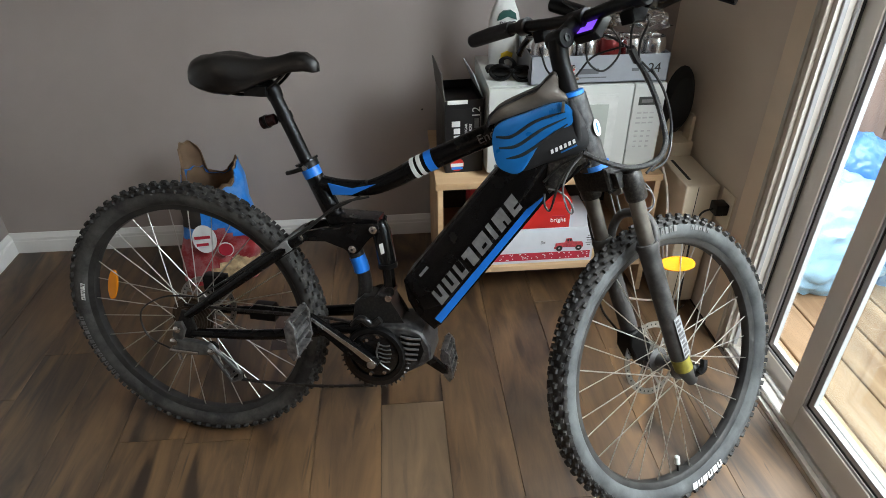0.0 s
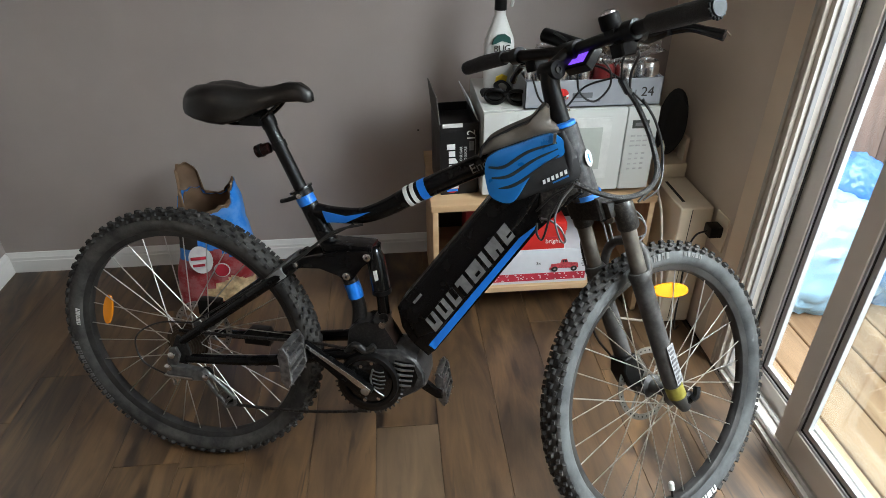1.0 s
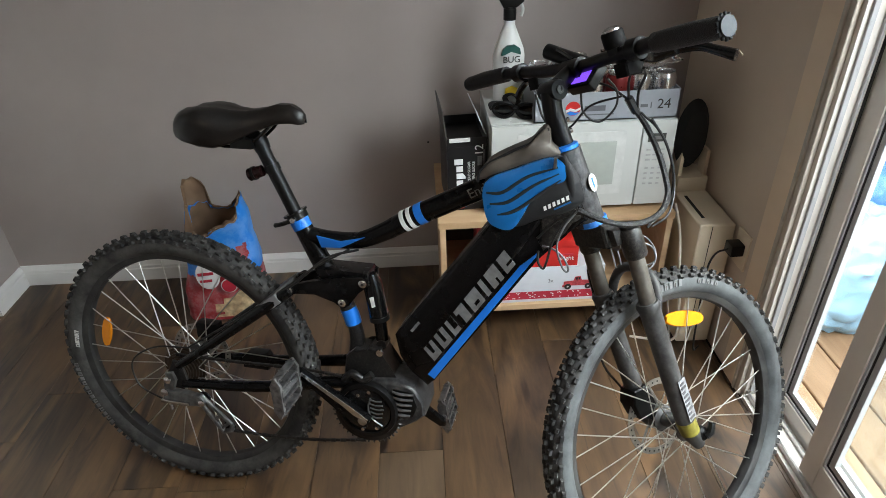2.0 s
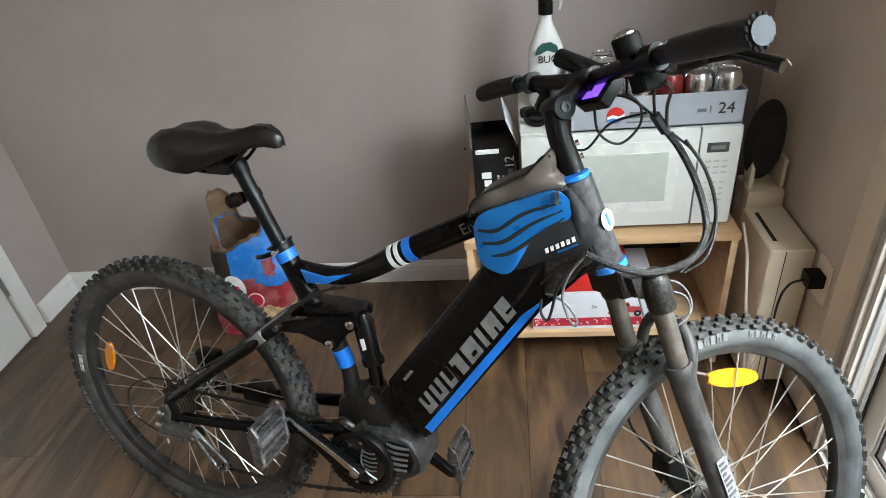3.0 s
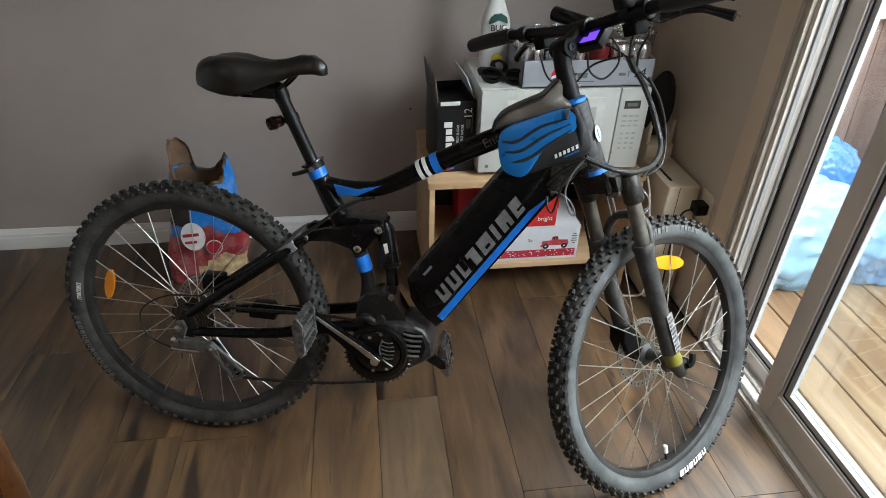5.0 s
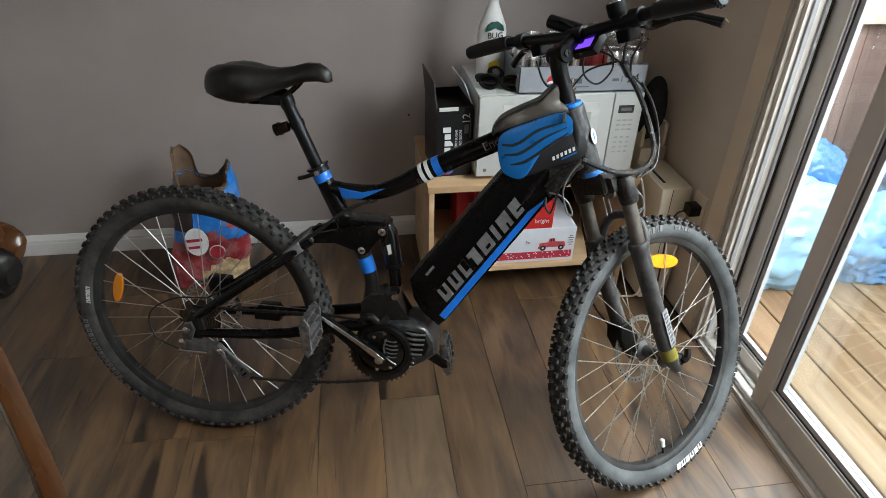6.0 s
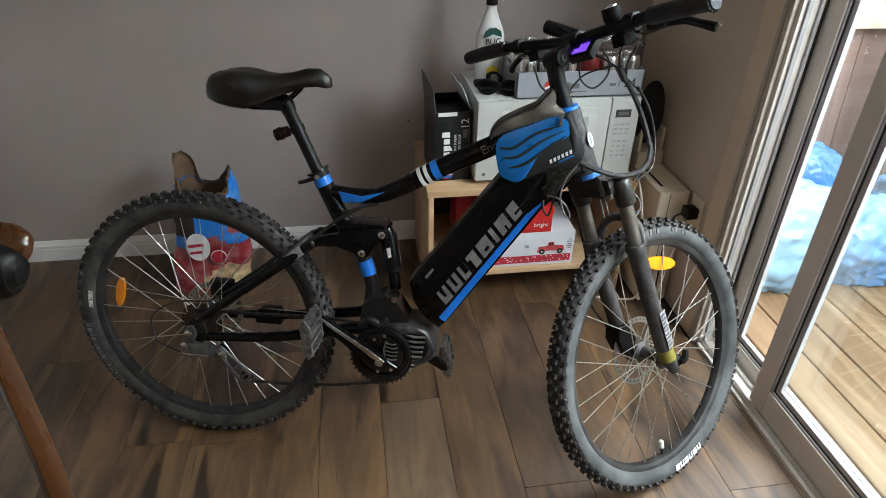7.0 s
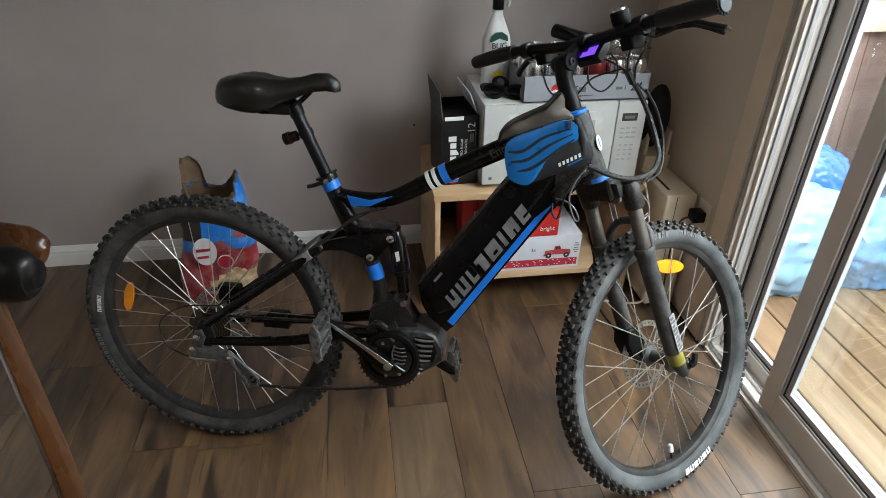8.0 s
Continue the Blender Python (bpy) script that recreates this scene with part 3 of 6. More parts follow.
part("carton_body", bx(-0.02, 0.36, 0, 0.14, 0.0, 0.24, 0.004), CARTON_W, cart)
for k in range(3):
    part("emblem", lathe([(0, 0), (0.034, 0), (0.034, 0.001), (0, 0.001)], 20, m=pose(0.05 + k * 0.12, -0.0015, 0.17) @ FACE), RED, cart, "plain red roundel")
solid("loose_board", bx(-0.05, 0.35, -0.06, 0.06, 0, 0.022, 0.003), DECK, "short loose cedar board on the deck", "board", m=pose(2.45, 1.80, DK, 0, 0, 35))

# ---------------------------------------------------------------- corner with the shelf
S_X0, S_X1, S_Y0, S_Y1, S_Z = 0.420, 1.142, 1.868, 2.31, 0.460
shelf = thing("shelf_unit", pose(0, 0, 0), "low open shelf unit of pale pine boards", "shelf")
part("top_board", bx(S_X0 - 0.004, S_X1 + 0.004, S_Y0, S_Y1, S_Z - 0.022, S_Z, 0.002), PINE, shelf)
part("bottom_board", bx(S_X0 + 0.018, S_X1 - 0.018, S_Y0 + 0.004, S_Y1, 0.110, 0.130, 0.002), PINE, shelf)
for x in (S_X0, S_X1 - 0.018):
    part("side_panel", bx(x, x + 0.018, S_Y0 + 0.002, S_Y1, 0, S_Z - 0.022, 0.002), PINE, shelf)
# near-black sheet added at the back to carry the shade inside the shelf
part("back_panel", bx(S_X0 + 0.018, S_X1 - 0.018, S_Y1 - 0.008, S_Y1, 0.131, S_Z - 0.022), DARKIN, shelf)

# white printed carton and red box inside
wb = thing("gift_carton", pose(0.600, 1.885, 0.131), "white carton printed with a red truck and crimson border", "carton")
part("carton_body", bx(0, 0.354, 0, 0.22, 0, 0.137, 0.003), CARTON_W, wb)
part("border_print", bx(0.002, 0.345, -0.0008, 0.001, 0.012, 0.042), CRIMSON, wb, "crimson printed border")
rng = random.Random(5)
fleck = part("snow_print", bx(0, 0.004, -0.0016, 0, 0, 0.003), WHITE_I, wb, "white printed snow fleck", m=pose(0.010, 0, 0.020))
for _ in range(55):
    again(fleck, pose(rng.uniform(0.005, 0.338), 0, rng.uniform(0.014, 0.038)), wb)
# pickup truck printed in red: bed, bonnet with a rounded nose, cab with windows
bm = prism([(0.222, 0.060), (0.222, 0.076), (0.254, 0.079), (0.258, 0.094), (0.276, 0.096), (0.281, 0.081), (0.314, 0.079), (0.318, 0.068), (0.318, 0.058)], -0.0012, 0.0)
bx(0.218, 0.226, -0.0012, 0, 0.054, 0.062, bm=bm)
part("truck_print", bm, mat("soft_red_print", (0.42, 0.05, 0.06), 0.5, var=0.4, scale=120, bump=0), wb, "plain red truck shape")
for x in (0.236, 0.303):
    part("wheel_print", lathe([(0.004, 0), (0.011, 0), (0.011, 0.0012), (0.004, 0.0012)], 18, m=pose(x, -0.001, 0.056) @ FACE, closed=True), DARKIN, wb)
for x in (0.2615, 0.2695):
    part("window_print", bx(x, x + 0.006, -0.0018, -0.001, 0.083, 0.092), DARKIN, wb)
for z, w in ((0.101, 0.012), (0.092, 0.020), (0.082, 0.016), (0.073, 0.022), (0.064, 0.012)):
    part("print_bar", bx(0.337 - w / 2, 0.337 + w / 2, -0.001, 0, z, z + 0.0032), GREY_I, wb)
words("3x", 0.018, pose(0.178, -0.0006, 0.082) @ FACE, GREY_I, wb)
rb = thing("red_box", pose(0.610, 1.8875, 0.2685), "glossy red box lying on the white carton", "box")
part("box_body", bx(0, 0.252, 0, 0.17, 0, 0.070, 0.002), RED, rb)
part("lid", bx(-0.002, 0.254, -0.002, 0.172, 0.0702, 0.100, 0.002), RED, rb, "slightly wider red lid")
words("bright", 0.022, pose(0.212, -0.0006, 0.030) @ FACE, WHITE_I, rb)
part("print_bar", bx(0.190, 0.236, -0.001, 0, 0.042, 0.047), CRIMSON, rb)
rb2 = thing("red_box", pose(0.555, 2.10, 0.131), "dark red box standing at the back of the shelf", "box")
part("box_body", bx(0, 0.08, 0, 0.15, 0, 0.27, 0.002), CRIMSON, rb2)
solid("power_cable", tube(curve_pts([(0.62, 2.06, 0.006), (0.75, 2.035, 0.006), (0.86, 2.03, 0.006), (1.0, 2.04, 0.006), (1.09, 2.08, 0.006)]), 0.006, 8), mat("purple_cable", (0.07, 0.015, 0.16), 0.5, bump=0), "purple cable lying on the floor under the shelf", "cable")

# microwave
M_X0, M_X1, M_Y0, M_Y1, M_Z0, M_Z1 = 0.578, 1.118, 1.900, 2.235, 0.474, 0.750
mw = thing("microwave_oven", pose(0, 0, 0), "white microwave oven with a grey door window, on the pine shelf", "microwave")
part("housing", bx(M_X0, M_X1, M_Y0 + 0.02, M_Y1, M_Z0, M_Z1, 0.006), WHITE_P, mw)
dx = 1.018
door = part("door", bx(M_X0 + 0.001, dx - 0.001, M_Y0, M_Y0 + 0.021, M_Z0 + 0.002, M_Z1 - 0.002, 0.008), WHITE_P, mw)
part("window_frame", bx(0.655, 0.972, M_Y0 - 0.0015, M_Y0 + 0.002, M_Z0 + 0.045, M_Z1 - 0.030, 0.0008), mat("off_white_bezel", (0.53, 0.535, 0.51), 0.3, bump=0), door, "off-white window surround")
part("window", bx(0.715, 0.945, M_Y0 - 0.0035, M_Y0, M_Z0 + 0.078, M_Z1 - 0.060, 0.001), mat("frosted_oven_window", (0.38, 0.40, 0.365), 0.25, var=0.05, bump=0.1, bump_scale=900), door, "pale grey mesh window")
BTN = mat("pale_button_print", (0.36, 0.36, 0.35), 0.4, bump=0)
panel = part("control_panel", bx(dx + 0.001, M_X1 - 0.001, M_Y0, M_Y0 + 0.021, M_Z0 + 0.002, M_Z1 - 0.002, 0.008), WHITE_P, mw)
part("display", bx(1.036, 1.088, M_Y0 - 0.0015, M_Y0 + 0.002, 0.682, 0.708, 0.001), mat("dark_lcd", (0.05, 0.055, 0.05), 0.2, bump=0), panel, "dark grey display")
part("display_digits", bx(1.045, 1.079, M_Y0 - 0.0022, M_Y0, 0.690, 0.700), GREY_I, panel)
for r in range(3):
    for c in range(3):
        part("button", bx(1.036 + c * 0.020, 1.050 + c * 0.020, M_Y0 - 0.0012, M_Y0 + 0.002, 0.655 - r * 0.016, 0.660 - r * 0.016), BTN, panel)
for r in range(4):
    for c in range(3):
        part("button", bx(1.038 + c * 0.020, 1.048 + c * 0.020, M_Y0 - 0.0012, M_Y0 + 0.002, 0.596 - r * 0.017, 0.601 - r * 0.017), BTN, panel)
part("door_mark", lathe([(0, 0), (0.006, 0), (0.006, 0.001), (0, 0.001)], 16, m=pose(0.607, M_Y0 - 0.001, 0.500) @ FACE), GREY_I, door)
for x in (M_X0 + 0.04, M_X1 - 0.04):
    for y in (M_Y0 + 0.05, M_Y1 - 0.05):
        part("foot", lathe([(0, 0), (0.012, 0), (0.012, 0.015), (0, 0.015)], 12, m=pose(x, y, S_Z)), BLACK_P, mw)

# tray of drink cans on the microwave
T_X0, T_X1, T_Y0, T_Y1 = 0.702, 1.116, 1.915, 2.185
tray = thing("can_tray", pose(0, 0, M_Z1), "silver-grey cardboard tray for 24 cans, on the microwave", "carton")
bm = bx(T_X0, T_X1, T_Y0, T_Y1, 0, 0.003)
for x0, x1, y0, y1 in ((T_X0, T_X1, T_Y0, T_Y0 + 0.003), (T_X0, T_X1, T_Y1 - 0.003, T_Y1), (T_X0, T_X0 + 0.003, T_Y0, T_Y1), (T_X1 - 0.003, T_X1, T_Y0, T_Y1)):
    bx(x0, x1, y0, y1, 0, 0.082, bm=bm)
part("tray_body", bm, CARTON_G, tray)
words("24", 0.040, pose(1.072, T_Y0 - 0.001, 0.040) @ FACE, DARKIN, tray, label="dark printed number")
TRAY_INK = mat("dark_grey_print", (0.10, 0.105, 0.115), 0.5, bump=0)
for x0, x1, z0, z1 in ((1.005, 1.026, 0.033, 0.042), (1.034, 1.037, 0.030, 0.048), (0.845, 0.905, 0.028, 0.044), (0.84, 0.93, 0.016, 0.019)):
    part("print_bar", bx(x0, x1, T_Y0 - 0.001, T_Y0, z0, z1), TRAY_INK, tray)
em = part("emblem", lathe([(0, 0), (0.021, 0), (0.021, 0.001), (0, 0.001)], 28, m=pose(0.812, T_Y0 - 0.001, 0.038) @ FACE), RED, tray, "round red, white and blue emblem")
part("emblem_band", prism([(-0.021, -0.004), (-0.008, 0.002), (0.008, -0.003), (0.021, 0.004), (0.021, -0.002), (0.008, -0.010), (-0.008, -0.006), (-0.019, -0.010)], -0.003, -0.002), WHITE_I, em, m=pose(0.812, T_Y0, 0.038))
part("emblem_band", prism([(-0.018, -0.012), (-0.008, -0.007), (0.008, -0.012), (0.018, -0.010), (0.008, -0.019), (-0.008, -0.019)], -0.003, -0.002), BLUE, em, m=pose(0.812, T_Y0, 0.038))


def can(name, m, label, top):
    c = thing(name, m, label, "can", group="drink cans in the tray")
    part("can_body", lathe([(0, 0.004), (0.024, 0), (0.031, 0.008), (0.033, 0.016), (0.033, 0.100), (0.031, 0.110), (0.0265, 0.119)], 20), CAN if top else CANRED, c)
    part("lid", lathe([(0.0265, 0.1191), (0.0275, 0.122), (0.0255, 0.122), (0.024, 0.117), (0, 0.117)], 20), CAN, c, "bare aluminium lid")
    part("ring_pull", bx(-0.004, 0.010, -0.006, 0.006, 0.1172, 0.1188, 0.0006), DSTEEL, c)
    return c


c0 = can("drink_can", pose(T_X0 + 0.036, T_Y0 + 0.036, M_Z1 + 0.003), "silver aluminium drink can in the tray", True)
c1 = can("drink_can", pose(T_X0 + 0.036 + 0.0675 * 2, T_Y0 + 0.036 + 0.066, M_Z1 + 0.003), "drink can with dark red print in the tray", False)
for i in range(6):
    for j in range(4):
        if (i, j) in ((0, 0), (2, 1), (0, 3), (3, 3)):
            continue
        copy_thing(c1 if (i, j) in ((2, 2), (1, 1), (3, 0)) else c0, pose(T_X0 + 0.036 + 0.0675 * i, T_Y0 + 0.036 + 0.066 * j, M_Z1 + 0.003, 0, 0, 37 * i + 80 * j))
film = solid("shrink_wrap", lump(0.10, 0.05, 0.035, 9, 0.35, 4.0, 3), CLEARFILM, "torn clear shrink film on the cans", "wrap", m=pose(1.03, 2.02, M_Z1 + 0.126), smooth=60)
film.visible_shadow = False

# tall black 12-can carton
bk = thing("can_carton", pose(0.452, 1.945, S_Z, 0, 0, 4), "opened black carton of 12 cans standing on end", "carton")
part("carton_body", bx(0, 0.122, 0, 0.20, 0, 0.212, 0.0015), CARTON_K, bk)
for x0, x1, y0, y1 in ((0, 0.122, 0, 0.003), (0, 0.122, 0.197, 0.20), (0, 0.003, 0.003, 0.197), (0.119, 0.122, 0.003, 0.197)):
    part("carton_wall", bx(x0, x1, y0, y1, 0.2121, 0.240), CARTON_K, bk)
part("carton_flap", bx(-0.002, 0.001, 0.0, 0.197, 0, 0.085), mat("dark_grey_card", (0.085, 0.078, 0.072), 0.7, var=0.2, bump=0.1), bk, "raised dark grey flap", m=pose(0.0, 0, 0.240, 0, -6, 0))
part("carton_flap", bx(-0.001, 0.002, 0.02, 0.197, 0, 0.075), CARTON_W, bk, "raised white inner flap", m=pose(0.120, 0, 0.240, 0, -22, 0))
part("torn_edge", bx(0.008, 0.07, -0.001, 0.001, 0.228, 0.2405), WHITE_I, bk, "white torn paper edge")
word_m = FACE @ Matrix.Rotation(radians(90), 4, "Z")
for k, (drop, rise) in enumerate(((0.008, 0), (0, 0), (0.008, 0), (0, 0), (0, 0.006))):
    z = 0.062 + k * 0.0235
    part("brand_mark", prism([(0.027 - rise, z), (0.047 + drop, z), (0.047 + drop, z + 0.006), (0.047, z + 0.018), (0.027 - rise, z + 0.018)], -0.0012, 0), WHITE_I, bk, "plain white printed block")
words("12", 0.036, pose(0.098, -0.0008, 0.200) @ FACE @ Matrix.Rotation(radians(90), 4, "Z"), WHITE_I, bk, label="white printed number")
words("ZERO SUGAR", 0.0115, pose(0.066, -0.0008, 0.130) @ word_m, WHITE_I, bk)
words("ZERO SUCRE", 0.0115, pose(0.080, -0.0008, 0.130) @ word_m, WHITE_I, bk)
for x0, x1, z0, z1 in ((0.092, 0.106, 0.150, 0.180), (0.110, 0.113, 0.135, 0.200)):
    part("print_bar", bx(x0, x1, -0.0012, 0, z0, z1), GREY_I, bk)
em = part("emblem", lathe([(0, 0), (0.022, 0), (0.022, 0.001), (0, 0.001)], 28, m=pose(0.038, -0.0006, 0.028) @ FACE), RED, bk, "round red, white and blue emblem")
part("emblem_band", bx(-0.020, 0.020, -0.003, -0.002, -0.006, 0.005), WHITE_I, em, m=pose(0.038, 0, 0.028))
part("emblem_band", bx(-0.018, 0.018, -0.003, -0.002, -0.016, -0.008), BLUE, em, m=pose(0.038, 0, 0.028))

# spray bottle
sb = thing("spray_bottle", pose(0.655, 2.125, M_Z1, 0, 0, 4), "white trigger spray bottle with a dark green label", "bottle")
own = lathe([(0, 0), (0.042, 0), (0.048, 0.006), (0.048, 0.140), (0.044, 0.160), (0.024, 0.208), (0.0165, 0.228), (0.0165, 0.245), (0, 0.245)], 28)
bmesh.ops.scale(own, vec=(1.0, 0.66, 1.0), verts=own.verts)
part("bottle_body", own, BOTTLE, sb)
cap = part("spray_head", lathe([(0, 0.242), (0.019, 0.242), (0.019, 0.272), (0.014, 0.278), (0, 0.278)], 18), BLACK_P, sb, "black trigger head")
part("nozzle", prism([(-0.020, 0.276), (0.018, 0.276), (0.040, 0.292), (0.042, 0.312), (0.0, 0.318), (-0.034, 0.314), (-0.034, 0.300)], -0.011, 0.011, 0.003), BLACK_P, cap)
part("trigger", tube(curve_pts([(0.030, 0, 0.292), (0.038, 0, 0.270), (0.034, 0, 0.250)]), 0.005, 8), WHITE_P, cap, "white trigger")
part("label_print", prism([(-0.030, 0.146), (-0.018, 0.149), (0.0, 0.157), (0.030, 0.147), (0.026, 0.166), (0.010, 0.176), (-0.012, 0.174), (-0.024, 0.164)], -0.0345, -0.020), GREENL, sb, "dark green leaf-shaped label")
words("BUG", 0.027, pose(0.002, -0.0333, 0.133) @ FACE, DARKIN, sb)
part("label_print", prism([(-0.016, 0.030), (0.018, 0.026), (0.022, 0.046), (0.004, 0.054), (-0.014, 0.046)], -0.0345, -0.027), YELLOW, sb, "yellow printed patch")

# black goggles folded on the microwave
gg = thing("goggles", pose(0.655, 1.962, M_Z1, 0, 0, -12), "black plastic goggles with folded strap, on the microwave", "goggles")
own = bmesh.new()
for x, zc in ((-0.034, 0.026), (0.034, 0.024)):
    tube(curve_pts([(x + 0.031 * math.cos(a), 0.006 * math.cos(2 * a), zc + 0.021 * math.sin(a)) for a in [k * math.pi / 6 for k in range(13)]], 3), 0.0055, 8, bm=own)
tube(curve_pts([(-0.008, 0, 0.032), (0, -0.005, 0.036), (0.008, 0, 0.031)]), 0.005, 8, bm=own)
part("goggle_frame", own, BLACK_P, gg)
for x, zc in ((-0.034, 0.026), (0.034, 0.024)):
    own = lathe([(0, -0.002), (0.020, -0.001), (0.026, 0.002), (0, 0.004)], 24, m=pose(x, 0.004, zc) @ FACE @ Matrix.Diagonal((1.1, 0.72, 1.0, 1.0)))
    part("lens", own, BLACK_G, gg, "dark glossy lens")
part("strap", tube(curve_pts([(0.064, 0.004, 0.022), (0.075, 0.040, 0.012), (0.040, 0.062, 0.008), (-0.010, 0.055, 0.014), (-0.050, 0.050, 0.030), (-0.072, 0.028, 0.034), (-0.065, 0.004, 0.024)]), 0.010, 8, squash=0.3), FABRIC, gg, "black elastic strap")
part("strap", tube(curve_pts([(-0.02, 0.060, 0.010), (-0.035, 0.050, 0.044), (-0.015, 0.040, 0.058), (0.005, 0.048, 0.040), (0.0, 0.06, 0.012)]), 0.008, 8, squash=0.3), FABRIC, gg)

# cream appliance between the shelf and the wall
pc = thing("cream_appliance", pose(1.192, 1.788, 0), "narrow yellowed cream plastic appliance standing on the floor by the wall", "appliance")
part("housing", bx(0, 0.108, 0, 0.225, 0.004, 0.455, 0.010, 3), CREAM_P, pc)
part("front_seam", bx(0.036, 0.038, -0.0008, 0.002, 0.02, 0.450), DARKIN, pc)
part("slot", bx(0.020, 0.030, 0.045, 0.190, 0.4505, 0.4556), DARKIN, pc, "dark slot in the top")
part("foot", bx(0.01, 0.098, 0.01, 0.21, 0, 0.006), BLACK_P, pc)
st = thing("fan_heater", pose(1.250, 2.062, 0), "dark round-headed fan on a cream stand", "fan")
part("stand", bx(-0.048, 0.050, -0.045, 0.06, 0, 0.500, 0.008), CREAM_P, st, "cream plastic stand")
part("bracket", bx(-0.046, -0.034, -0.03, 0.02, 0.495, 0.585, 0.004), CREAM_P, st)
part("bracket", bx(0.036, 0.048, -0.03, 0.02, 0.495, 0.585, 0.004), CREAM_P, st)
own = lathe([(0, -0.035), (0.055, -0.030), (0.075, 0.0), (0.055, 0.030), (0, 0.035)], 24, m=AXLE)
bmesh.ops.scale(own, vec=(0.70, 1.0, 1.55), verts=own.verts)
part("fan_head", own, mat("matt_dark_fan_grille", (0.012, 0.012, 0.012), 0.85, bump=0.5, bump_scale=300), st, "black oval head", m=pose(-0.014, 0, 0.632))
solid("white_cable", tube(curve_pts([(1.168, 1.93, 0.455), (1.165, 1.86, 0.40), (1.160, 1.80, 0.30), (1.170, 1.775, 0.18), (1.178, 1.77, 0.05), (1.15, 1.80, 0.006), (1.05, 1.83, 0.005)]), 0.0042, 8), WCABLE, "off-white power cable hanging beside the shelf", "cable")
ot = thing("wall_outlet", pose(XR, 1.742, 0.395), "cream wall outlet with a black plug in it", "outlet")
part("cover_plate", bx(-0.006, 0.0, -0.036, 0.036, -0.058, 0.058, 0.002), CREAM_P, ot)
part("plug", bx(-0.046, -0.006, -0.022, 0.022, -0.012, 0.024, 0.005), BLACK_P, ot, "black plug")
part("plug_lead", tube(curve_pts([(-0.046, 0, 0.004), (-0.085, -0.01, -0.005), (-0.105, -0.02, -0.06), (-0.105, -0.03, -0.20), (-0.09, -0.02, -0.36), (-0.05, 0.02, -0.39)]), 0.003, 8), CABLE, ot, "thin black lead")

# crumpled snack bag on the floor
bg = thing("paper_bag", pose(-0.345, 2.14, 0, 0, 0, 6), "torn blue and red food bag with brown lining on the floor", "bag")


def sack(z0, z1, grow, seed, top_cut=None):
    own = bmesh.new()
    seg, n = 96, 44
    rings = []
    for i in range(n + 1):
        z = z0 + (z1 - z0) * i / n
        ring = []
        for j in range(seg):
            a = 2 * math.pi * j / seg
            c, s = math.cos(a), math.sin(a)
            w, d = 0.140 - 0.115 * max(0, z - 0.1), 0.095 - 0.05 * z
            x = w * math.copysign(abs(c) ** 0.55, c)
            y = d * math.copysign(abs(s) ** 0.6, s)
            k = 1 + grow + 0.10 * noise.noise(Vector((x * 9, y * 9, z * 8 + seed))) + 0.05 * noise.noise(Vector((x * 25, y * 25, z * 22 + seed)))
            zz = min(z, top_cut(x, y)) if top_cut else z
            ring.append(own.verts.new((x * k - 0.034 * max(0, 1 - zz / 0.28), y * k, zz)))
        rings.append(ring)
    for a, b in zip(rings, rings[1:]):
        for j in range(seg):
            own.faces.new((a[j], a[(j + 1) % seg], b[(j + 1) % seg], b[j]))
    own.faces.new(rings[0])
    return own


def torn(x, y):
    """Upper edge of the bag: low and open at the front left, tall at the left back, rising to a blue point at the right."""
    if y < 0.0 and x < 0.085:
        z = 0.338 + (0.016 if x > -0.02 else 0.0) + 0.36 * max(0.0, x + 0.02)
    elif x > 0.055:
        z = 0.385 + 0.06 * min(1, (x - 0.055) / 0.04)
    else:
        z = 0.375 if x > -0.030 else 0.405
    return z + 0.004 * math.sin(x * 160 + y * 90)


BUFF = mat("buff_food_print", (0.50, 0.38, 0.22), 0.45, var=0.5, scale=45, bump=0.2, bump_scale=45, dust=(0.30, 0.12, 0.05), dust_amount=0.3, dust_scale=30)
GUSSET = mat("dark_bag_gusset", (0.035, 0.026, 0.02), 0.6, var=0.3, scale=20, bump=0.4, bump_scale=40)


def printed(own, pick):
    """Gives the faces of a bag their printed areas, with slightly ragged edges."""
    for f in own.faces:
        c = f.calc_center_median()
        f.material_index = pick(c.x + 0.008 * noise.noise(c * 60), c.y, c.z + 0.008 * noise.noise(c * 55 + Vector((3, 1, 2))))
    return own


def lower_print(x, y, z):
    if y < 0 and x > -0.045 and z < 0.118 - 0.55 * abs(x - 0.045) and z > 0.008:
        return 1
    if z > 0.188 and abs(x + 0.005) + abs(z - 0.18) > 0.062:
        return 2
    return 2 if y < 0.02 and x > 0.085 and 0.03 < z < 0.07 else 0


part("lower_bag", printed(sack(0.002, 0.235, 0.0, 3), lower_print), [PAPERRED, BUFF, PAPERBLUE], bg, "red printed lower half with a buff food picture")
part("upper_bag", printed(sack(0.232, 0.58, 0.0, 3, torn), lambda x, y, z: 1 if x < -0.05 and z < 0.352 else 2 if x > 0.06 and z < 0.30 + 0.4 * (x - 0.08) and x < 0.095 else 0), [PAPERBLUE, GUSSET, PAPERRED], bg, "bright blue upper half, torn open, with a dark gusset")
part("lining", sack(0.03, 0.60, -0.045, 3, lambda x, y: torn(x, y) + (0.098 * max(0.0, 1 - ((x + 0.070) / 0.050) ** 4) - 0.25 * (x + 0.07) if x < -0.022 and y > -0.035 else 0.006)), KRAFT, bg, "brown crumpled lining")
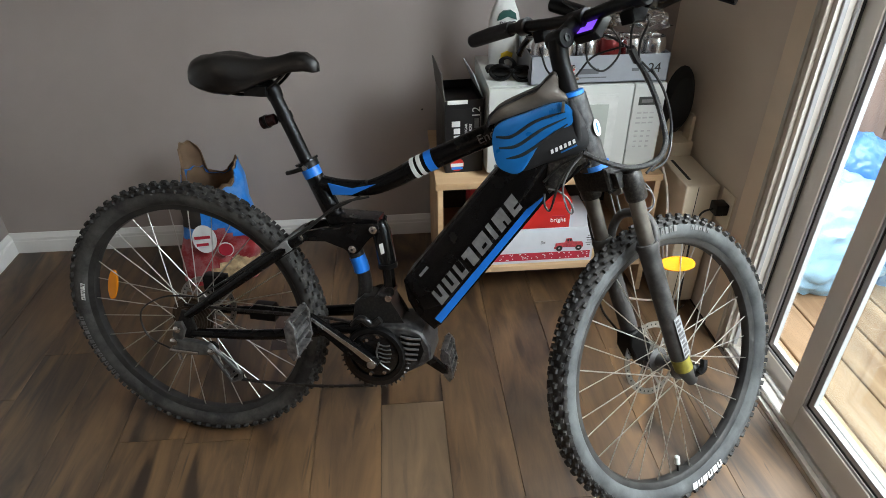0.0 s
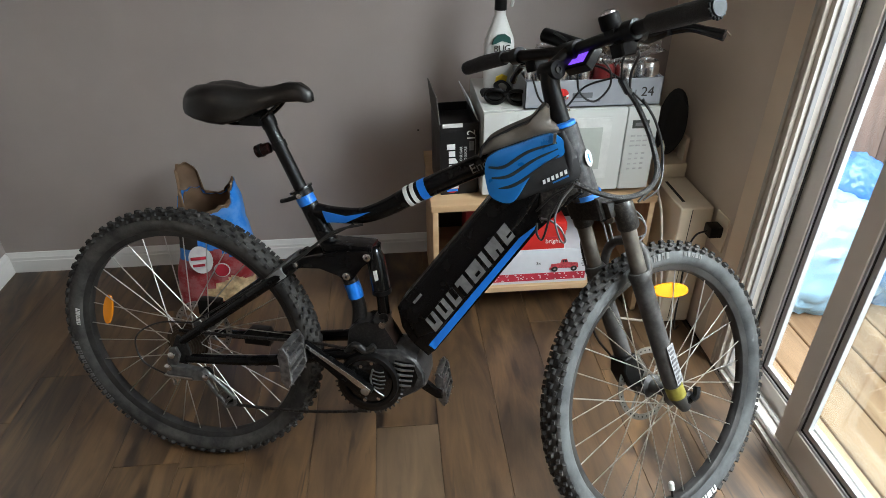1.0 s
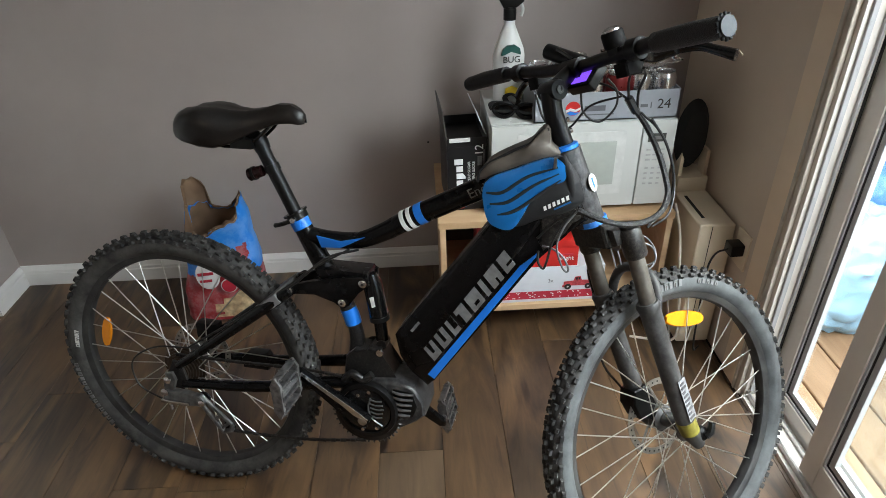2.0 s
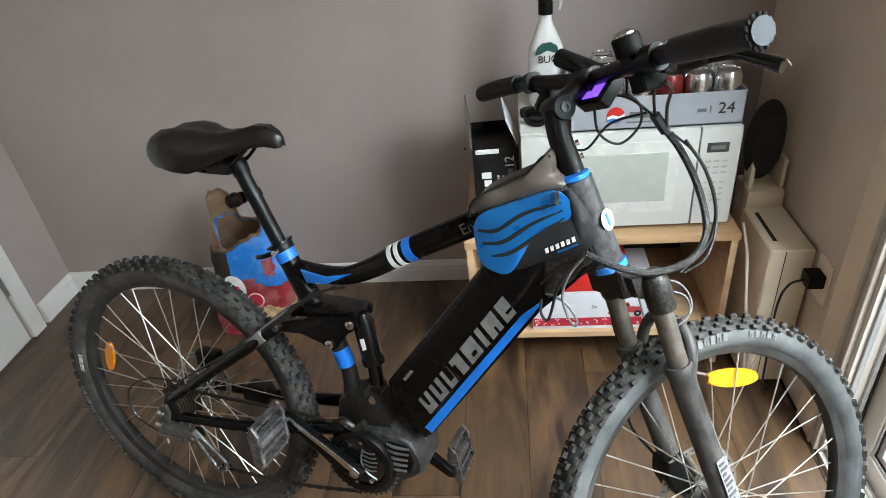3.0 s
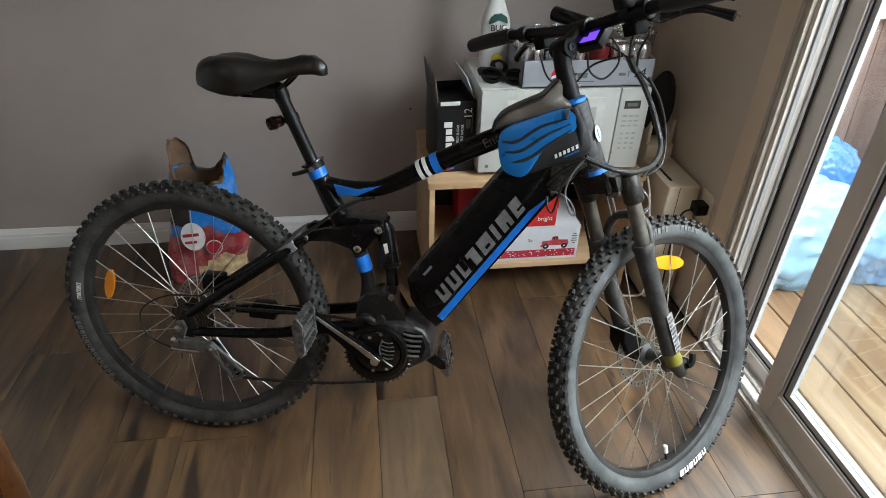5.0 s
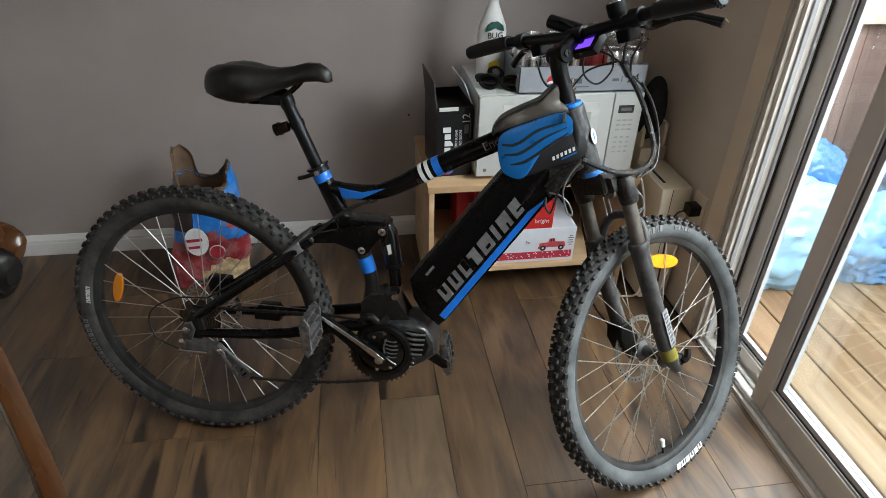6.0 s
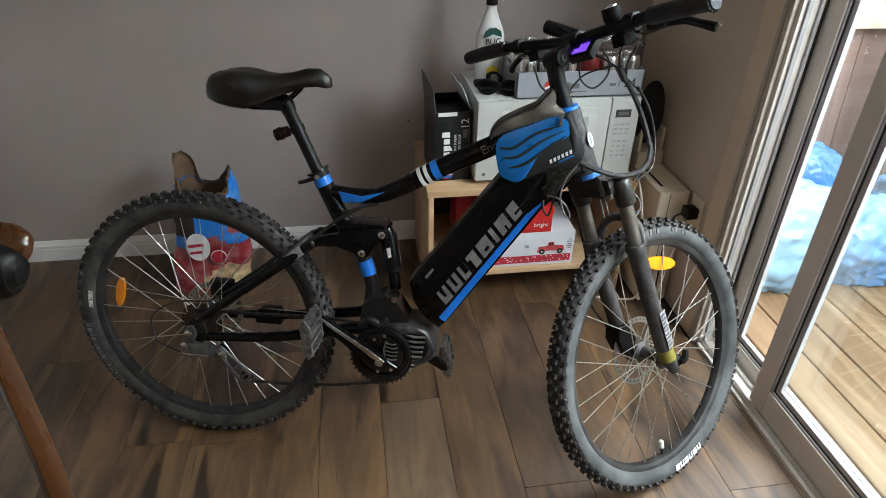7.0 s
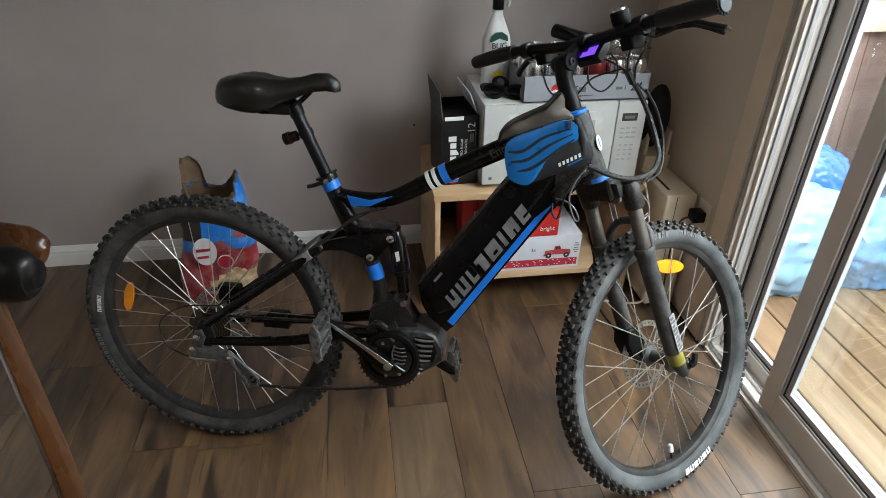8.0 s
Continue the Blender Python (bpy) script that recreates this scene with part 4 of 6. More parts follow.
for x, z, r, mt, lb in ((-0.050, 0.205, 0.040, WHITE_I, "white printed patch"), (0.012, 0.155, 0.028, WHITE_I, "white ring"), (0.012, 0.155, 0.0245, CRIMSON, "crimson roundel")):
    own = lathe([(0, 0), (r, 0), (r, 0.002), (0, 0.002)], 24, m=pose(x, -0.104 - (0.002 if mt is CRIMSON else 0), z, -4) @ FACE @ Matrix.Diagonal((1.0, 1.35 if r > 0.035 else 1.0, 1.0, 1.0)))
    part("print_patch", own, mt, bg, lb)
part("print_bar", bx(-0.082, -0.030, -0.109, -0.107, 0.208, 0.219), CRIMSON, bg, "plain crimson bars in place of writing")
part("print_bar", bx(-0.080, -0.040, -0.109, -0.107, 0.180, 0.190), CRIMSON, bg)

# dining chair by the table side
ch = thing("dining_chair", pose(-0.390, 0.600, 0), "orange varnished wooden dining chair with curved back posts", "chair")
for sx_ in (-1, 1):
    bm = tube(curve_pts([(sx_ * 0.200, -0.12, 0.0), (sx_ * 0.203, -0.07, 0.42), (sx_ * 0.203, -0.012, 0.73), (sx_ * 0.186, 0.025, 0.883), (sx_ * 0.178, 0.040, 0.952), (sx_ * 0.173, 0.053, 1.012), (sx_ * 0.172, 0.060, 1.035)], 4), [0.016, 0.0175, 0.0165, 0.0150, 0.0135, 0.0125], 4)
    bmesh.ops.bevel(bm, geom=bm.edges[:], offset=0.0028, segments=2, affect="EDGES", profile=0.6)
    part("back_post", bm, CHAIRW, ch, "square-edged curved wooden back post", smooth=50)
rail = part("crest_rail", tube(curve_pts([(-0.208, 0.066, 1.042), (-0.200, 0.068, 1.042), (-0.12, 0.082, 1.048), (0.12, 0.082, 1.048), (0.214, 0.070, 1.043), (0.234, 0.064, 1.040)], 5), [0.010, 0.027, 0.030, 0.030, 0.027, 0.010], 18, squash=0.62), CHAIRW, ch, "rounded orange wooden crest rail")
# black bar stands in for the shade on the rail's backlit near side
part("rail_pad", tube(curve_pts([(-0.206, 0.046, 1.026), (-0.185, 0.050, 1.028), (-0.10, 0.060, 1.034), (0.10, 0.060, 1.034), (0.211, 0.048, 1.028), (0.231, 0.044, 1.026)], 5), [0.012, 0.030, 0.034, 0.034, 0.031, 0.012], 16, squash=0.80), BLACK_P, rail, "black bar for the shaded near side of the rail")
for x in (-0.12, -0.04, 0.04, 0.12):
    part("spindle", tube(curve_pts([(x, -0.09, 0.44), (x, -0.02, 0.75), (x, 0.075, 1.04)]), 0.008, 8), CHAIRW, ch)
part("seat", bx(-0.22, 0.22, -0.50, -0.06, 0.425, 0.465, 0.014, 3), CHAIRW, ch)
for x in (-0.18, 0.18):
    part("front_leg", tube([(x, -0.45, 0), (x * 0.95, -0.43, 0.43)], [0.015, 0.02], 12), CHAIRW, ch)

solid("wall_scuff", lathe([(0, 0), (0.004, 0), (0.003, 0.0015), (0, 0.002)], 8, m=FACE), DARKIN, "small dark dent in the grey wall", "mark", kind="structure", m=pose(0.400, YB - 0.0002, 0.528))

# ---------------------------------------------------------------- the bicycle
# own axes: x ahead, y to its left, z up its leaning middle plane; the rear wheel touches the floor at the origin
HEAD_TURN, LEAN_A = -0.2627, 0.1849
bf = Vector((math.cos(HEAD_TURN), math.sin(HEAD_TURN), 0))
b0 = Vector((-math.sin(HEAD_TURN), math.cos(HEAD_TURN), 0))
bn = b0 * math.cos(LEAN_A) - Vector((0, 0, math.sin(LEAN_A)))
bu = b0 * math.sin(LEAN_A) + Vector((0, 0, math.cos(LEAN_A)))
BIKE = basis((-0.2471, 1.3709, 0.0), bf, bn, bu)
# the steered front: x ahead, y left, z up the steering axis, origin at the front axle
FRONT_W = basis((0.9114, 1.1691, 0.3247), (0.8421, 0.5167, 0.1544), (-0.4279, 0.8145, -0.3918), (-0.3282, 0.2639, 0.9070))
FRONT = BIKE.inverted() @ FRONT_W
R = 0.353
bike = thing("electric_mountain_bike", BIKE, "dusty black and blue electric mountain bike leaning on its stand", "bicycle")


def wheel(name, m, side_mat, spoke_turn, seed):
    """Rim with its tyre, tread, hub, spokes; built round y."""
    w = part(name, lathe([(0.296, -0.016), (0.299, -0.0165), (0.292, -0.0155), (0.284, -0.011), (0.281, 0.0), (0.284, 0.011), (0.292, 0.0155), (0.299, 0.0165), (0.296, 0.016), (0.291, 0.0)], 96, m=AXLE, closed=True), RIM, bike, "black alloy rim", m=m)
    prof = []
    for k in range(22):
        a = 2 * math.pi * k / 22
        prof.append((0.3190 + 0.0262 * math.cos(a), 0.0282 * math.sin(a)))
    bm = lathe(prof, 120, m=AXLE, closed=True)
    for f in bm.faces:
        q = f.calc_center_median()
        f.material_index = 1 if math.hypot(q.x, q.z) > 0.3325 else 0
    part("tyre", bm, [side_mat, KNOB], w, "dusty grey tyre sidewall")
    rng2 = random.Random(seed)
    bm = bmesh.new()
    n = 72
    for row, ang, wid, ln, hgt in ((0, -13, 0.0095, 0.0125, 0.0094), (1, 13, 0.0095, 0.0125, 0.0094), (2, -37, 0.0075, 0.0105, 0.0084), (3, 37, 0.0075, 0.0105, 0.0084), (4, -58, 0.0085, 0.0125, 0.0090), (5, 58, 0.0085, 0.0125, 0.0090)):
        for i in range(n):
            t = 2 * math.pi * (i + (0.5 if row in (1, 2, 5) else 0.0) + rng2.uniform(-0.05, 0.05)) / n
            p = radians(ang)
            rad = 0.3190 + 0.0258 * math.cos(p)
            own = bmesh.new()
            bmesh.ops.create_cube(own, size=1)
            for v in own.verts:
                k = 0.78 if v.co.z > 0 else 1.0
                v.co = Vector((v.co.x * ln * k, v.co.y * wid * k, (v.co.z + 0.3) * hgt))
            mm = Matrix.Rotation(t, 4, "Y") @ Matrix.Translation((0, 0.0283 * math.sin(p), rad)) @ Matrix.Rotation(-p, 4, "X") @ Matrix.Rotation(radians(rng2.uniform(-5, 5) + (8 if row % 2 else -8)), 4, "Z")
            own.transform(mm)
            vs = [bm.verts.new(v.co) for v in own.verts]
            own.verts.index_update()
            for f in own.faces:
                bm.faces.new([vs[v.index] for v in f.verts])
            own.free()
    part("tread", bm, KNOB, w, "black rubber tread knobs", smooth=20)
    bm = lathe([(0, -0.066), (0.008, -0.066), (0.008, -0.052), (0.014, -0.050), (0.030, -0.034), (0.030, -0.030), (0.017, -0.026), (0.015, 0.0), (0.017, 0.026), (0.030, 0.030), (0.030, 0.034), (0.014, 0.044), (0.008, 0.052), (0.008, 0.066), (0, 0.066)], 28, m=AXLE)
    part("hub", bm, mat("grimy_hub_alloy", (0.10, 0.10, 0.10), 0.42, metal=0.7, var=0.3, scale=50), w, "dull metal hub")
    first = None
    for i in range(16):
        for sd in (-1, 1):
            cross = 1 if i % 2 == 0 else -1
            a0 = spoke_turn + 2 * math.pi * i / 16 + (0.19635 if sd > 0 else 0)
            key = (sd, cross)
            if first is None:
                first = {}
            m_rot = Matrix.Rotation(a0, 4, "Y")
            if key not in first:
                ah = cross * radians(62)
                p = Vector((0.028 * math.sin(ah), sd * 0.032, 0.028 * math.cos(ah)))
                q = Vector((0, sd * 0.004, 0.283))
                own = tube([p, q], 0.0014, 6)
                first[key] = part("spoke", own, STEEL, w, "bright steel spoke", m=m_rot)
            else:
                again(first[key], m_rot, w)
    return w


def disc_rotor(w, y, r):
    at = Matrix.Translation((0, y, 0)) @ AXLE
    part("brake_disc", lathe([(r - 0.015, -0.0009), (r, -0.0009), (r, 0.0009), (r - 0.015, 0.0009)], 60, m=at, closed=True), DSTEEL, w, "drilled steel brake disc")
    part("disc_carrier", lathe([(0.019, -0.001), (0.030, -0.001), (0.030, 0.001), (0.019, 0.001)], 30, m=at, closed=True), DSTEEL, w)
    arm = part("disc_arm", tube([(0.027, y, 0.0), ((r - 0.012) * math.cos(0.5), y, (r - 0.012) * math.sin(0.5))], 0.004, 6, squash=0.25), DSTEEL, w)
    for k in range(1, 6):
        again(arm, Matrix.Rotation(2 * math.pi * k / 6, 4, "Y"), w)
    hole = part("disc_hole", lathe([(0, -0.0012), (0.0022, -0.0012), (0.0022, 0.0012), (0, 0.0012)], 8, m=Matrix.Translation((r - 0.0075, y, 0)) @ AXLE), SEAL, w)
    for k in range(1, 36):
        again(hole, Matrix.Rotation(2 * math.pi * k / 36, 4, "Y"), w)


def reflector(w, x, z, label, size=1.0):
    t = math.atan2(z, x)
    bm = bmesh.new()
    own = lathe([(0, -0.005), (0.036, -0.004), (0.040, 0), (0.036, 0.004), (0, 0.005)], 24)
    bmesh.ops.scale(own, vec=(1.2 * size, 0.34 * size, 1.0), verts=own.verts)
    for v in own.verts:
        v.co.x = max(-0.042 * size, min(0.042 * size, v.co.x))
    into(bm, own, 0, Matrix.Translation((x, 0, z)) @ Matrix.Rotation(-(t + math.pi / 2), 4, "Y") @ AXLE)
    part("wheel_reflector", bm, AMBER, w, label)


def sidewall_print(w, start, count, step, width, height, mt, rad=0.317, y=-0.0292, label="white letter-like marks on the sidewall"):
    bm = bmesh.new()
    for k in range(count):
        t = start + k * step
        own = bx(-width / 2, width / 2, -0.0005, 0.0005, -height / 2, height / 2)
        if k % 2 == 0:
            bx(-width * 0.15, width * 0.15, -0.0009, 0.0009, -height * 0.5, height * 0.15, bm=own, mi=1)
        own.transform(Matrix.Rotation(t, 4, "Y") @ Matrix.Translation((0, y, rad)))
        me = bpy.data.meshes.new("tmp")
        own.to_mesh(me)
        own.free()
        bm.from_mesh(me)
    part("sidewall_print", bm, [mt, RUBBER], w, label)


rw = wheel("rear_wheel", Matrix.Translation((0, 0, R)), RUBBER, 0.05, 1)
disc_rotor(rw, 0.052, 0.080)
reflector(rw, -0.231, 0.056, "amber wheel reflector")
sidewall_print(rw, radians(-86), 5, radians(1.9), 0.008, 0.011, WHITE_I, 0.303)
sidewall_print(rw, radians(-97), 14, radians(-2.5), 0.010, 0.012, GREY_I, 0.324)
fw_ = wheel("front_wheel", FRONT, RUBBER_F, 0.12, 2)
disc_rotor(fw_, 0.050, 0.090)
reflector(fw_, 0.112, 0.206, "amber wheel reflector", 1.34)
sidewall_print(fw_, radians(173), 6, radians(3.4), 0.015, 0.017, WHITE_I, 0.319)
sidewall_print(fw_, radians(2), 8, radians(2.4), 0.009, 0.014, GREY_I, 0.322)
sidewall_print(fw_, radians(29), 5, radians(2.4), 0.009, 0.010, GREY_I, 0.322)
bm = tube([(0, 0, -0.282), (0, 0, -0.252)], 0.003, 8)
vl = part("valve", bm, BLACK_P, fw_, m=pose(0, 0, 0, 0, 14, 0))
part("valve_cap", lathe([(0, 0), (0.007, 0), (0.007, 0.018), (0.004, 0.021), (0, 0.021)], 12, m=pose(0, 0, -0.262)), WHITE_P, fw_, "pale valve cap", m=pose(0, 0, 0, 0, 14, 0))

# --- frame
part("head_tube", tube([(0.944, 0, 0.806), (0.885, 0, 0.948)], [0.029, 0.025, 0.027], 24), HEADD, bike, "dusty grey head tube")
part("headset_ring", tube([(0.8835, 0, 0.949), (0.8810, 0, 0.956)], 0.0252, 24), BLUE, bike, "blue headset spacer")
part("head_band", tube([(0.9475, -0.001, 0.806), (0.9435, -0.001, 0.816)], 0.0297, 24), BLUE_D, bike, "blue band on the head tube")
tt = part("top_tube", tube(curve_pts([(0.345, 0, 0.728), (0.40, 0, 0.722), (0.465, 0, 0.726), (0.525, 0, 0.752), (0.585, 0, 0.788), (0.72, 0, 0.858), (0.80, 0, 0.895), (0.89, 0, 0.925)], 5), [0.019, 0.0185, 0.018, 0.020, 0.022, 0.023, 0.024, 0.024], 20), PAINT, bike, "glossy black top tube")
for s0, s1, mt, nm in ((0.566, 0.574, WHITE_I, "white stripe"), (0.580, 0.588, WHITE_I, "white stripe"), (0.596, 0.611, BLUE, "blue stripe")):
    def on(x):
        return (x, 0, 0.788 + (x - 0.585) * 0.552 - 0.9 * (x - 0.585) ** 2 * 0.3)
    p, q = Vector(on(s0)), Vector(on(s1))
    part("paint_stripe", tube([p, q], 0.0232, 20), mt, tt, nm)
part("paint_panel", prism([(0.375, 0.735), (0.43, 0.726), (0.485, 0.741), (0.43, 0.712), (0.385, 0.709)], -0.0215, -0.0180, 0.0008), BLUE, tt, "blue painted wedge")
words("End", 0.027, Matrix.Translation((0.722, -0.0242, 0.861)) @ Matrix.Rotation(radians(-28), 4, "Y") @ FACE, GREY_I, tt, label="white lettering")
sm = part("seat_tube", tube(curve_pts([(0.328, 0, 0.760), (0.384, 0, 0.640), (0.421, 0, 0.582), (0.438, 0, 0.538), (0.449, 0, 0.493), (0.446, 0, 0.445), (0.440, 0, 0.400)], 5), [0.0195, 0.0195, 0.018, 0.0170, 0.0175, 0.020], 20), PAINT_D, bike, "dusty black seat tube")
part("upper_sleeve", tube([(0.3285, 0, 0.759), (0.396, 0, 0.630)], 0.0203, 20), PAINT, sm, "clean glossy black sleeve")
part("paint_band", tube([(0.336, 0, 0.743), (0.326, 0, 0.764)], 0.0212, 20), BLUE, sm, "blue collar band")
part("paint_band", tube([(0.4305, 0, 0.558), (0.4375, 0, 0.540), (0.4425, 0, 0.521)], 0.0190, 20), BLUE, sm, "blue band")
cl = part("seat_clamp", tube([(0.328, 0, 0.762), (0.321, 0, 0.776)], 0.0235, 20), BLACK_P, bike, "black quick-release clamp")
part("clamp_flange", tube([(0.3215, 0, 0.7745), (0.3195, 0, 0.7785)], 0.0275, 22), BLACK_G, cl)
part("clamp_lever", tube(curve_pts([(0.328, -0.026, 0.768), (0.305, -0.034, 0.760), (0.284, -0.026, 0.752)]), 0.005, 8), BLACK_P, cl)
part("clamp_bolt", lathe([(0, 0), (0.006, 0), (0.006, 0.014), (0, 0.014)], 10, m=pose(0.328, -0.020, 0.769) @ FACE), SILVER, cl, "silver clamp bolt")
sp = part("seat_post", tube([(0.324, 0, 0.768), (0.254, 0, 0.922)], 0.0148, 20), BLACK_P, bike, "black seat post")
part("post_collar", tube([(0.2795, 0, 0.866), (0.2735, 0, 0.880)], 0.0172, 18), BLACK_P, sp)
part("post_head", tube(curve_pts([(0.260, 0, 0.910), (0.250, 0, 0.930), (0.228, 0, 0.938)]), [0.0165, 0.019, 0.014], 14), BLACK_P, sp)
tl = part("tail_light", tube([(0.258, -0.010, 0.868), (0.228, -0.010, 0.857)], [0.012, 0.0140], 14), DKRED, bike, "dark red seat-post light")
part("light_rim", tube([(0.242, -0.010, 0.8622), (0.236, -0.010, 0.860)], 0.0150, 14), BLACK_P, tl)

# saddle: sections from tail to nose
bm = bmesh.new()
rings = []
secs = [(0.074, 0.040, 0.978, 0.034), (0.082, 0.062, 0.990, 0.056), (0.104, 0.076, 0.999, 0.074), (0.140, 0.082, 1.003, 0.086), (0.172, 0.076, 1.002, 0.088), (0.202, 0.060, 0.997, 0.074), (0.235, 0.042, 0.995, 0.054), (0.270, 0.030, 1.000, 0.043), (0.305, 0.0255, 1.010, 0.041), (0.335, 0.0235, 1.010, 0.038), (0.354, 0.017, 1.000, 0.029), (0.364, 0.007, 0.990, 0.014)]
for x, w, zt, th in secs:
    x, w = 0.360 - (0.364 - x) * 0.948, w * 0.93
    ring = []
    for k in range(20):
        a = 2 * math.pi * k / 20
        c, s = math.cos(a), math.sin(a)
        low = max(0.0, -s)
        y = w * math.copysign(abs(c) ** 0.72, c) * (1 - 0.16 * low)
        side = min(1.0, abs(y) / w)
        channel = -0.009 * min(1, w / 0.07) * max(0.0, 1 - (side / 0.34) ** 2) if s > 0 else 0.0
        drop = (-0.012 + 0.018 * math.exp(-((x - 0.155) / 0.036) ** 2) * (s > 0)) * side ** 3
        hollow = 0.030 * low * max(0.0, 1 - (side / 0.75) ** 2) * min(1, w / 0.07)
        z = zt - th / 2 + th / 2 * math.copysign(abs(s) ** 0.62, s) + channel + drop + hollow
        ring.append(bm.verts.new((x, y, z)))
    rings.append(ring)
for a, b in zip(rings, rings[1:]):
    for j in range(20):
        bm.faces.new((a[j], a[(j + 1) % 20], b[(j + 1) % 20], b[j]))
bm.faces.new(rings[0]), bm.faces.new(rings[-1])
bmesh.ops.subdivide_edges(bm, edges=bm.edges[:], cuts=1, use_grid_fill=True, smooth=0.6)
sad = part("saddle", bm, VINYLBLK, bike, "smooth black vinyl saddle", smooth=80)
for y in (-0.022, 0.022):
    part("saddle_rail", tube(curve_pts([(0.125, y * 1.6, 0.945), (0.160, y, 0.922), (0.200, y, 0.919), (0.245, y, 0.930), (0.274, y * 0.9, 0.951), (0.298, y * 0.5, 0.976)]), 0.0036, 8), BLACK_G, sad, "black steel rail")
part("rail_clamp", bx(0.200, 0.250, -0.030, 0.030, 0.916, 0.938, 0.004), BLACK_P, sad)
part("clamp_bolt", tube([(0.222, -0.012, 0.915), (0.222, -0.012, 0.955)], 0.005, 8), DSTEEL, sad)

# down tube with the battery case
dt_out = [(0.549, 0.520), (0.556, 0.531), (0.757, 0.812), (0.862, 0.884), (0.900, 0.905), (0.938, 0.822), (0.900, 0.790), (0.847, 0.731), (0.640, 0.420), (0.624, 0.400), (0.580, 0.436), (0.560, 0.470)]
dt = part("down_tube", prism(dt_out, -0.036, 0.036, 0.013, 4), PAINT, bike, "deep black down tube")
bt = part("battery_case", prism([(0.553, 0.518), (0.562, 0.532), (0.755, 0.806), (0.835, 0.856), (0.858, 0.825), (0.655, 0.478), (0.600, 0.448)], -0.0418, 0.0418, 0.012, 4), PAINT, bike, "glossy black battery case")
for s in (0.02, 0.028):
    part("latch_mark", bx(-0.003, 0.003, -0.0005, 0.0005, -0.008, 0.008), GREY_I, bt, m=pose(0.575 + s, -0.0425, 0.520 + s * 1.4, 0, 36, 0))
part("head_gusset", prism([(0.842, 0.770), (0.864, 0.822), (0.850, 0.846), (0.866, 0.880), (0.899, 0.899), (0.930, 0.826), (0.897, 0.794), (0.858, 0.746)], -0.0375, 0.0375, 0.012, 3), MUD, dt, "mud-spattered black gusset at the head")
u = Vector((0.552, 0, 0.834))
v = Vector((-0.834, 0, 0.552))
dt_m = basis((0.642, -0.0424, 0.474), u, v, (0, -1, 0))
stripe = part("paint_stripe", prism([(0, 0), (0.02, 0), (0.375, 0.003), (0.385, 0.006), (0.34, 0.016), (0.0, 0.018)], -0.0008, 0.010, 0.0004, 1), BLUE, dt, "blue stripe along the lower edge", m=basis((0.640, -0.0362, 0.424), u, (0, 1, 0), v))
bm = bmesh.new()
pos = 0.0
for k, wd in enumerate((0.036, 0.038, 0.030, 0.036, 0.044, 0.018, 0.040, 0.034)):
    sh, hh = 0.010, 0.036
    own = bmesh.new()
    lo = [(pos, 0), (pos + wd - 0.006, 0), (pos + wd - 0.006 + sh, hh), (pos + sh, hh)]
    cut = [[(0.38, 0.36), (0.62, 0.36), (0.70, 1.0), (0.30, 1.0)], [(0.36, 0.26), (0.64, 0.26), (0.64, 1.0), (0.36, 1.0)], [(0.42, 0.30), (1.0, 0.30), (1.0, 1.0), (0.42, 1.0)], [(0.0, 0), (0.30, 0), (0.30, 0.70), (0.0, 0.70)], [(0.34, 0.2), (0.72, 0.2), (0.72, 0.40), (0.34, 0.40)], None, [(0.50, 0), (0.66, 0), (0.66, 0.36), (0.50, 0.36)], [(0.4, 0.26), (1.0, 0.26), (1.0, 0.40), (0.4, 0.40)]][k]
    vs = [own.verts.new((x, y, 0.0)) for x, y in lo] + [own.verts.new((x, y, 0.0006)) for x, y in lo]
    own.faces.new(vs[4:])
    for i in range(4):
        own.faces.new((vs[i], vs[(i + 1) % 4], vs[4 + (i + 1) % 4], vs[4 + i]))
    for f in own.faces:
        f.material_index = 0
    me = bpy.data.meshes.new("tmp")
    own.to_mesh(me)
    own.free()
    bm.from_mesh(me)
    if cut:
        own = bmesh.new()
        cs = [own.verts.new((pos + a * (wd - 0.006) + sh * b, b * hh, 0.0010)) for a, b in cut]
        own.faces.new(cs).material_index = 1
        me = bpy.data.meshes.new("tmp")
        own.to_mesh(me)
        own.free()
        bm.from_mesh(me)
    pos += wd + 0.004
part("brand_print", bm, [GREY_I, PAINT], bt, "row of large worn grey letter-like blocks", m=dt_m)

# motor, cranks, chainring
MOTOR_B = mat("grimy_motor_alloy", (0.030, 0.030, 0.031), 0.34, metal=0.35, var=0.3, scale=30, bump=0.15, dust=(0.16, 0.155, 0.15), dust_amount=0.24, dust_scale=60, dust_edge=0.3)
mo = part("motor", prism([(0.430, 0.310), (0.450, 0.275), (0.488, 0.258), (0.532, 0.270), (0.562, 0.287), (0.598, 0.306), (0.622, 0.328), (0.619, 0.362), (0.597, 0.397), (0.560, 0.411), (0.500, 0.404), (0.440, 0.388)], -0.050, 0.052, 0.012, 3), MOTOR_B, bike, "grimy dark alloy motor housing")
MOTOR_F = mat("grimy_motor_fin", (0.16, 0.16, 0.16), 0.3, metal=0.7, var=0.3, scale=60, dust=(0.22, 0.215, 0.20), dust_amount=0.2, dust_scale=50)
for k in range(5):
    z = 0.327 + 0.0142 * k
    part("cooling_fin", tube(curve_pts([(0.548, -0.0545, z + 0.003), (0.566, -0.0570, z + 0.001), (0.588 + 0.002 * k, -0.0545, z + 0.001)]), [0.0024, 0.0036, 0.0026], 8), MOTOR_F, mo, "grey cooling fin")
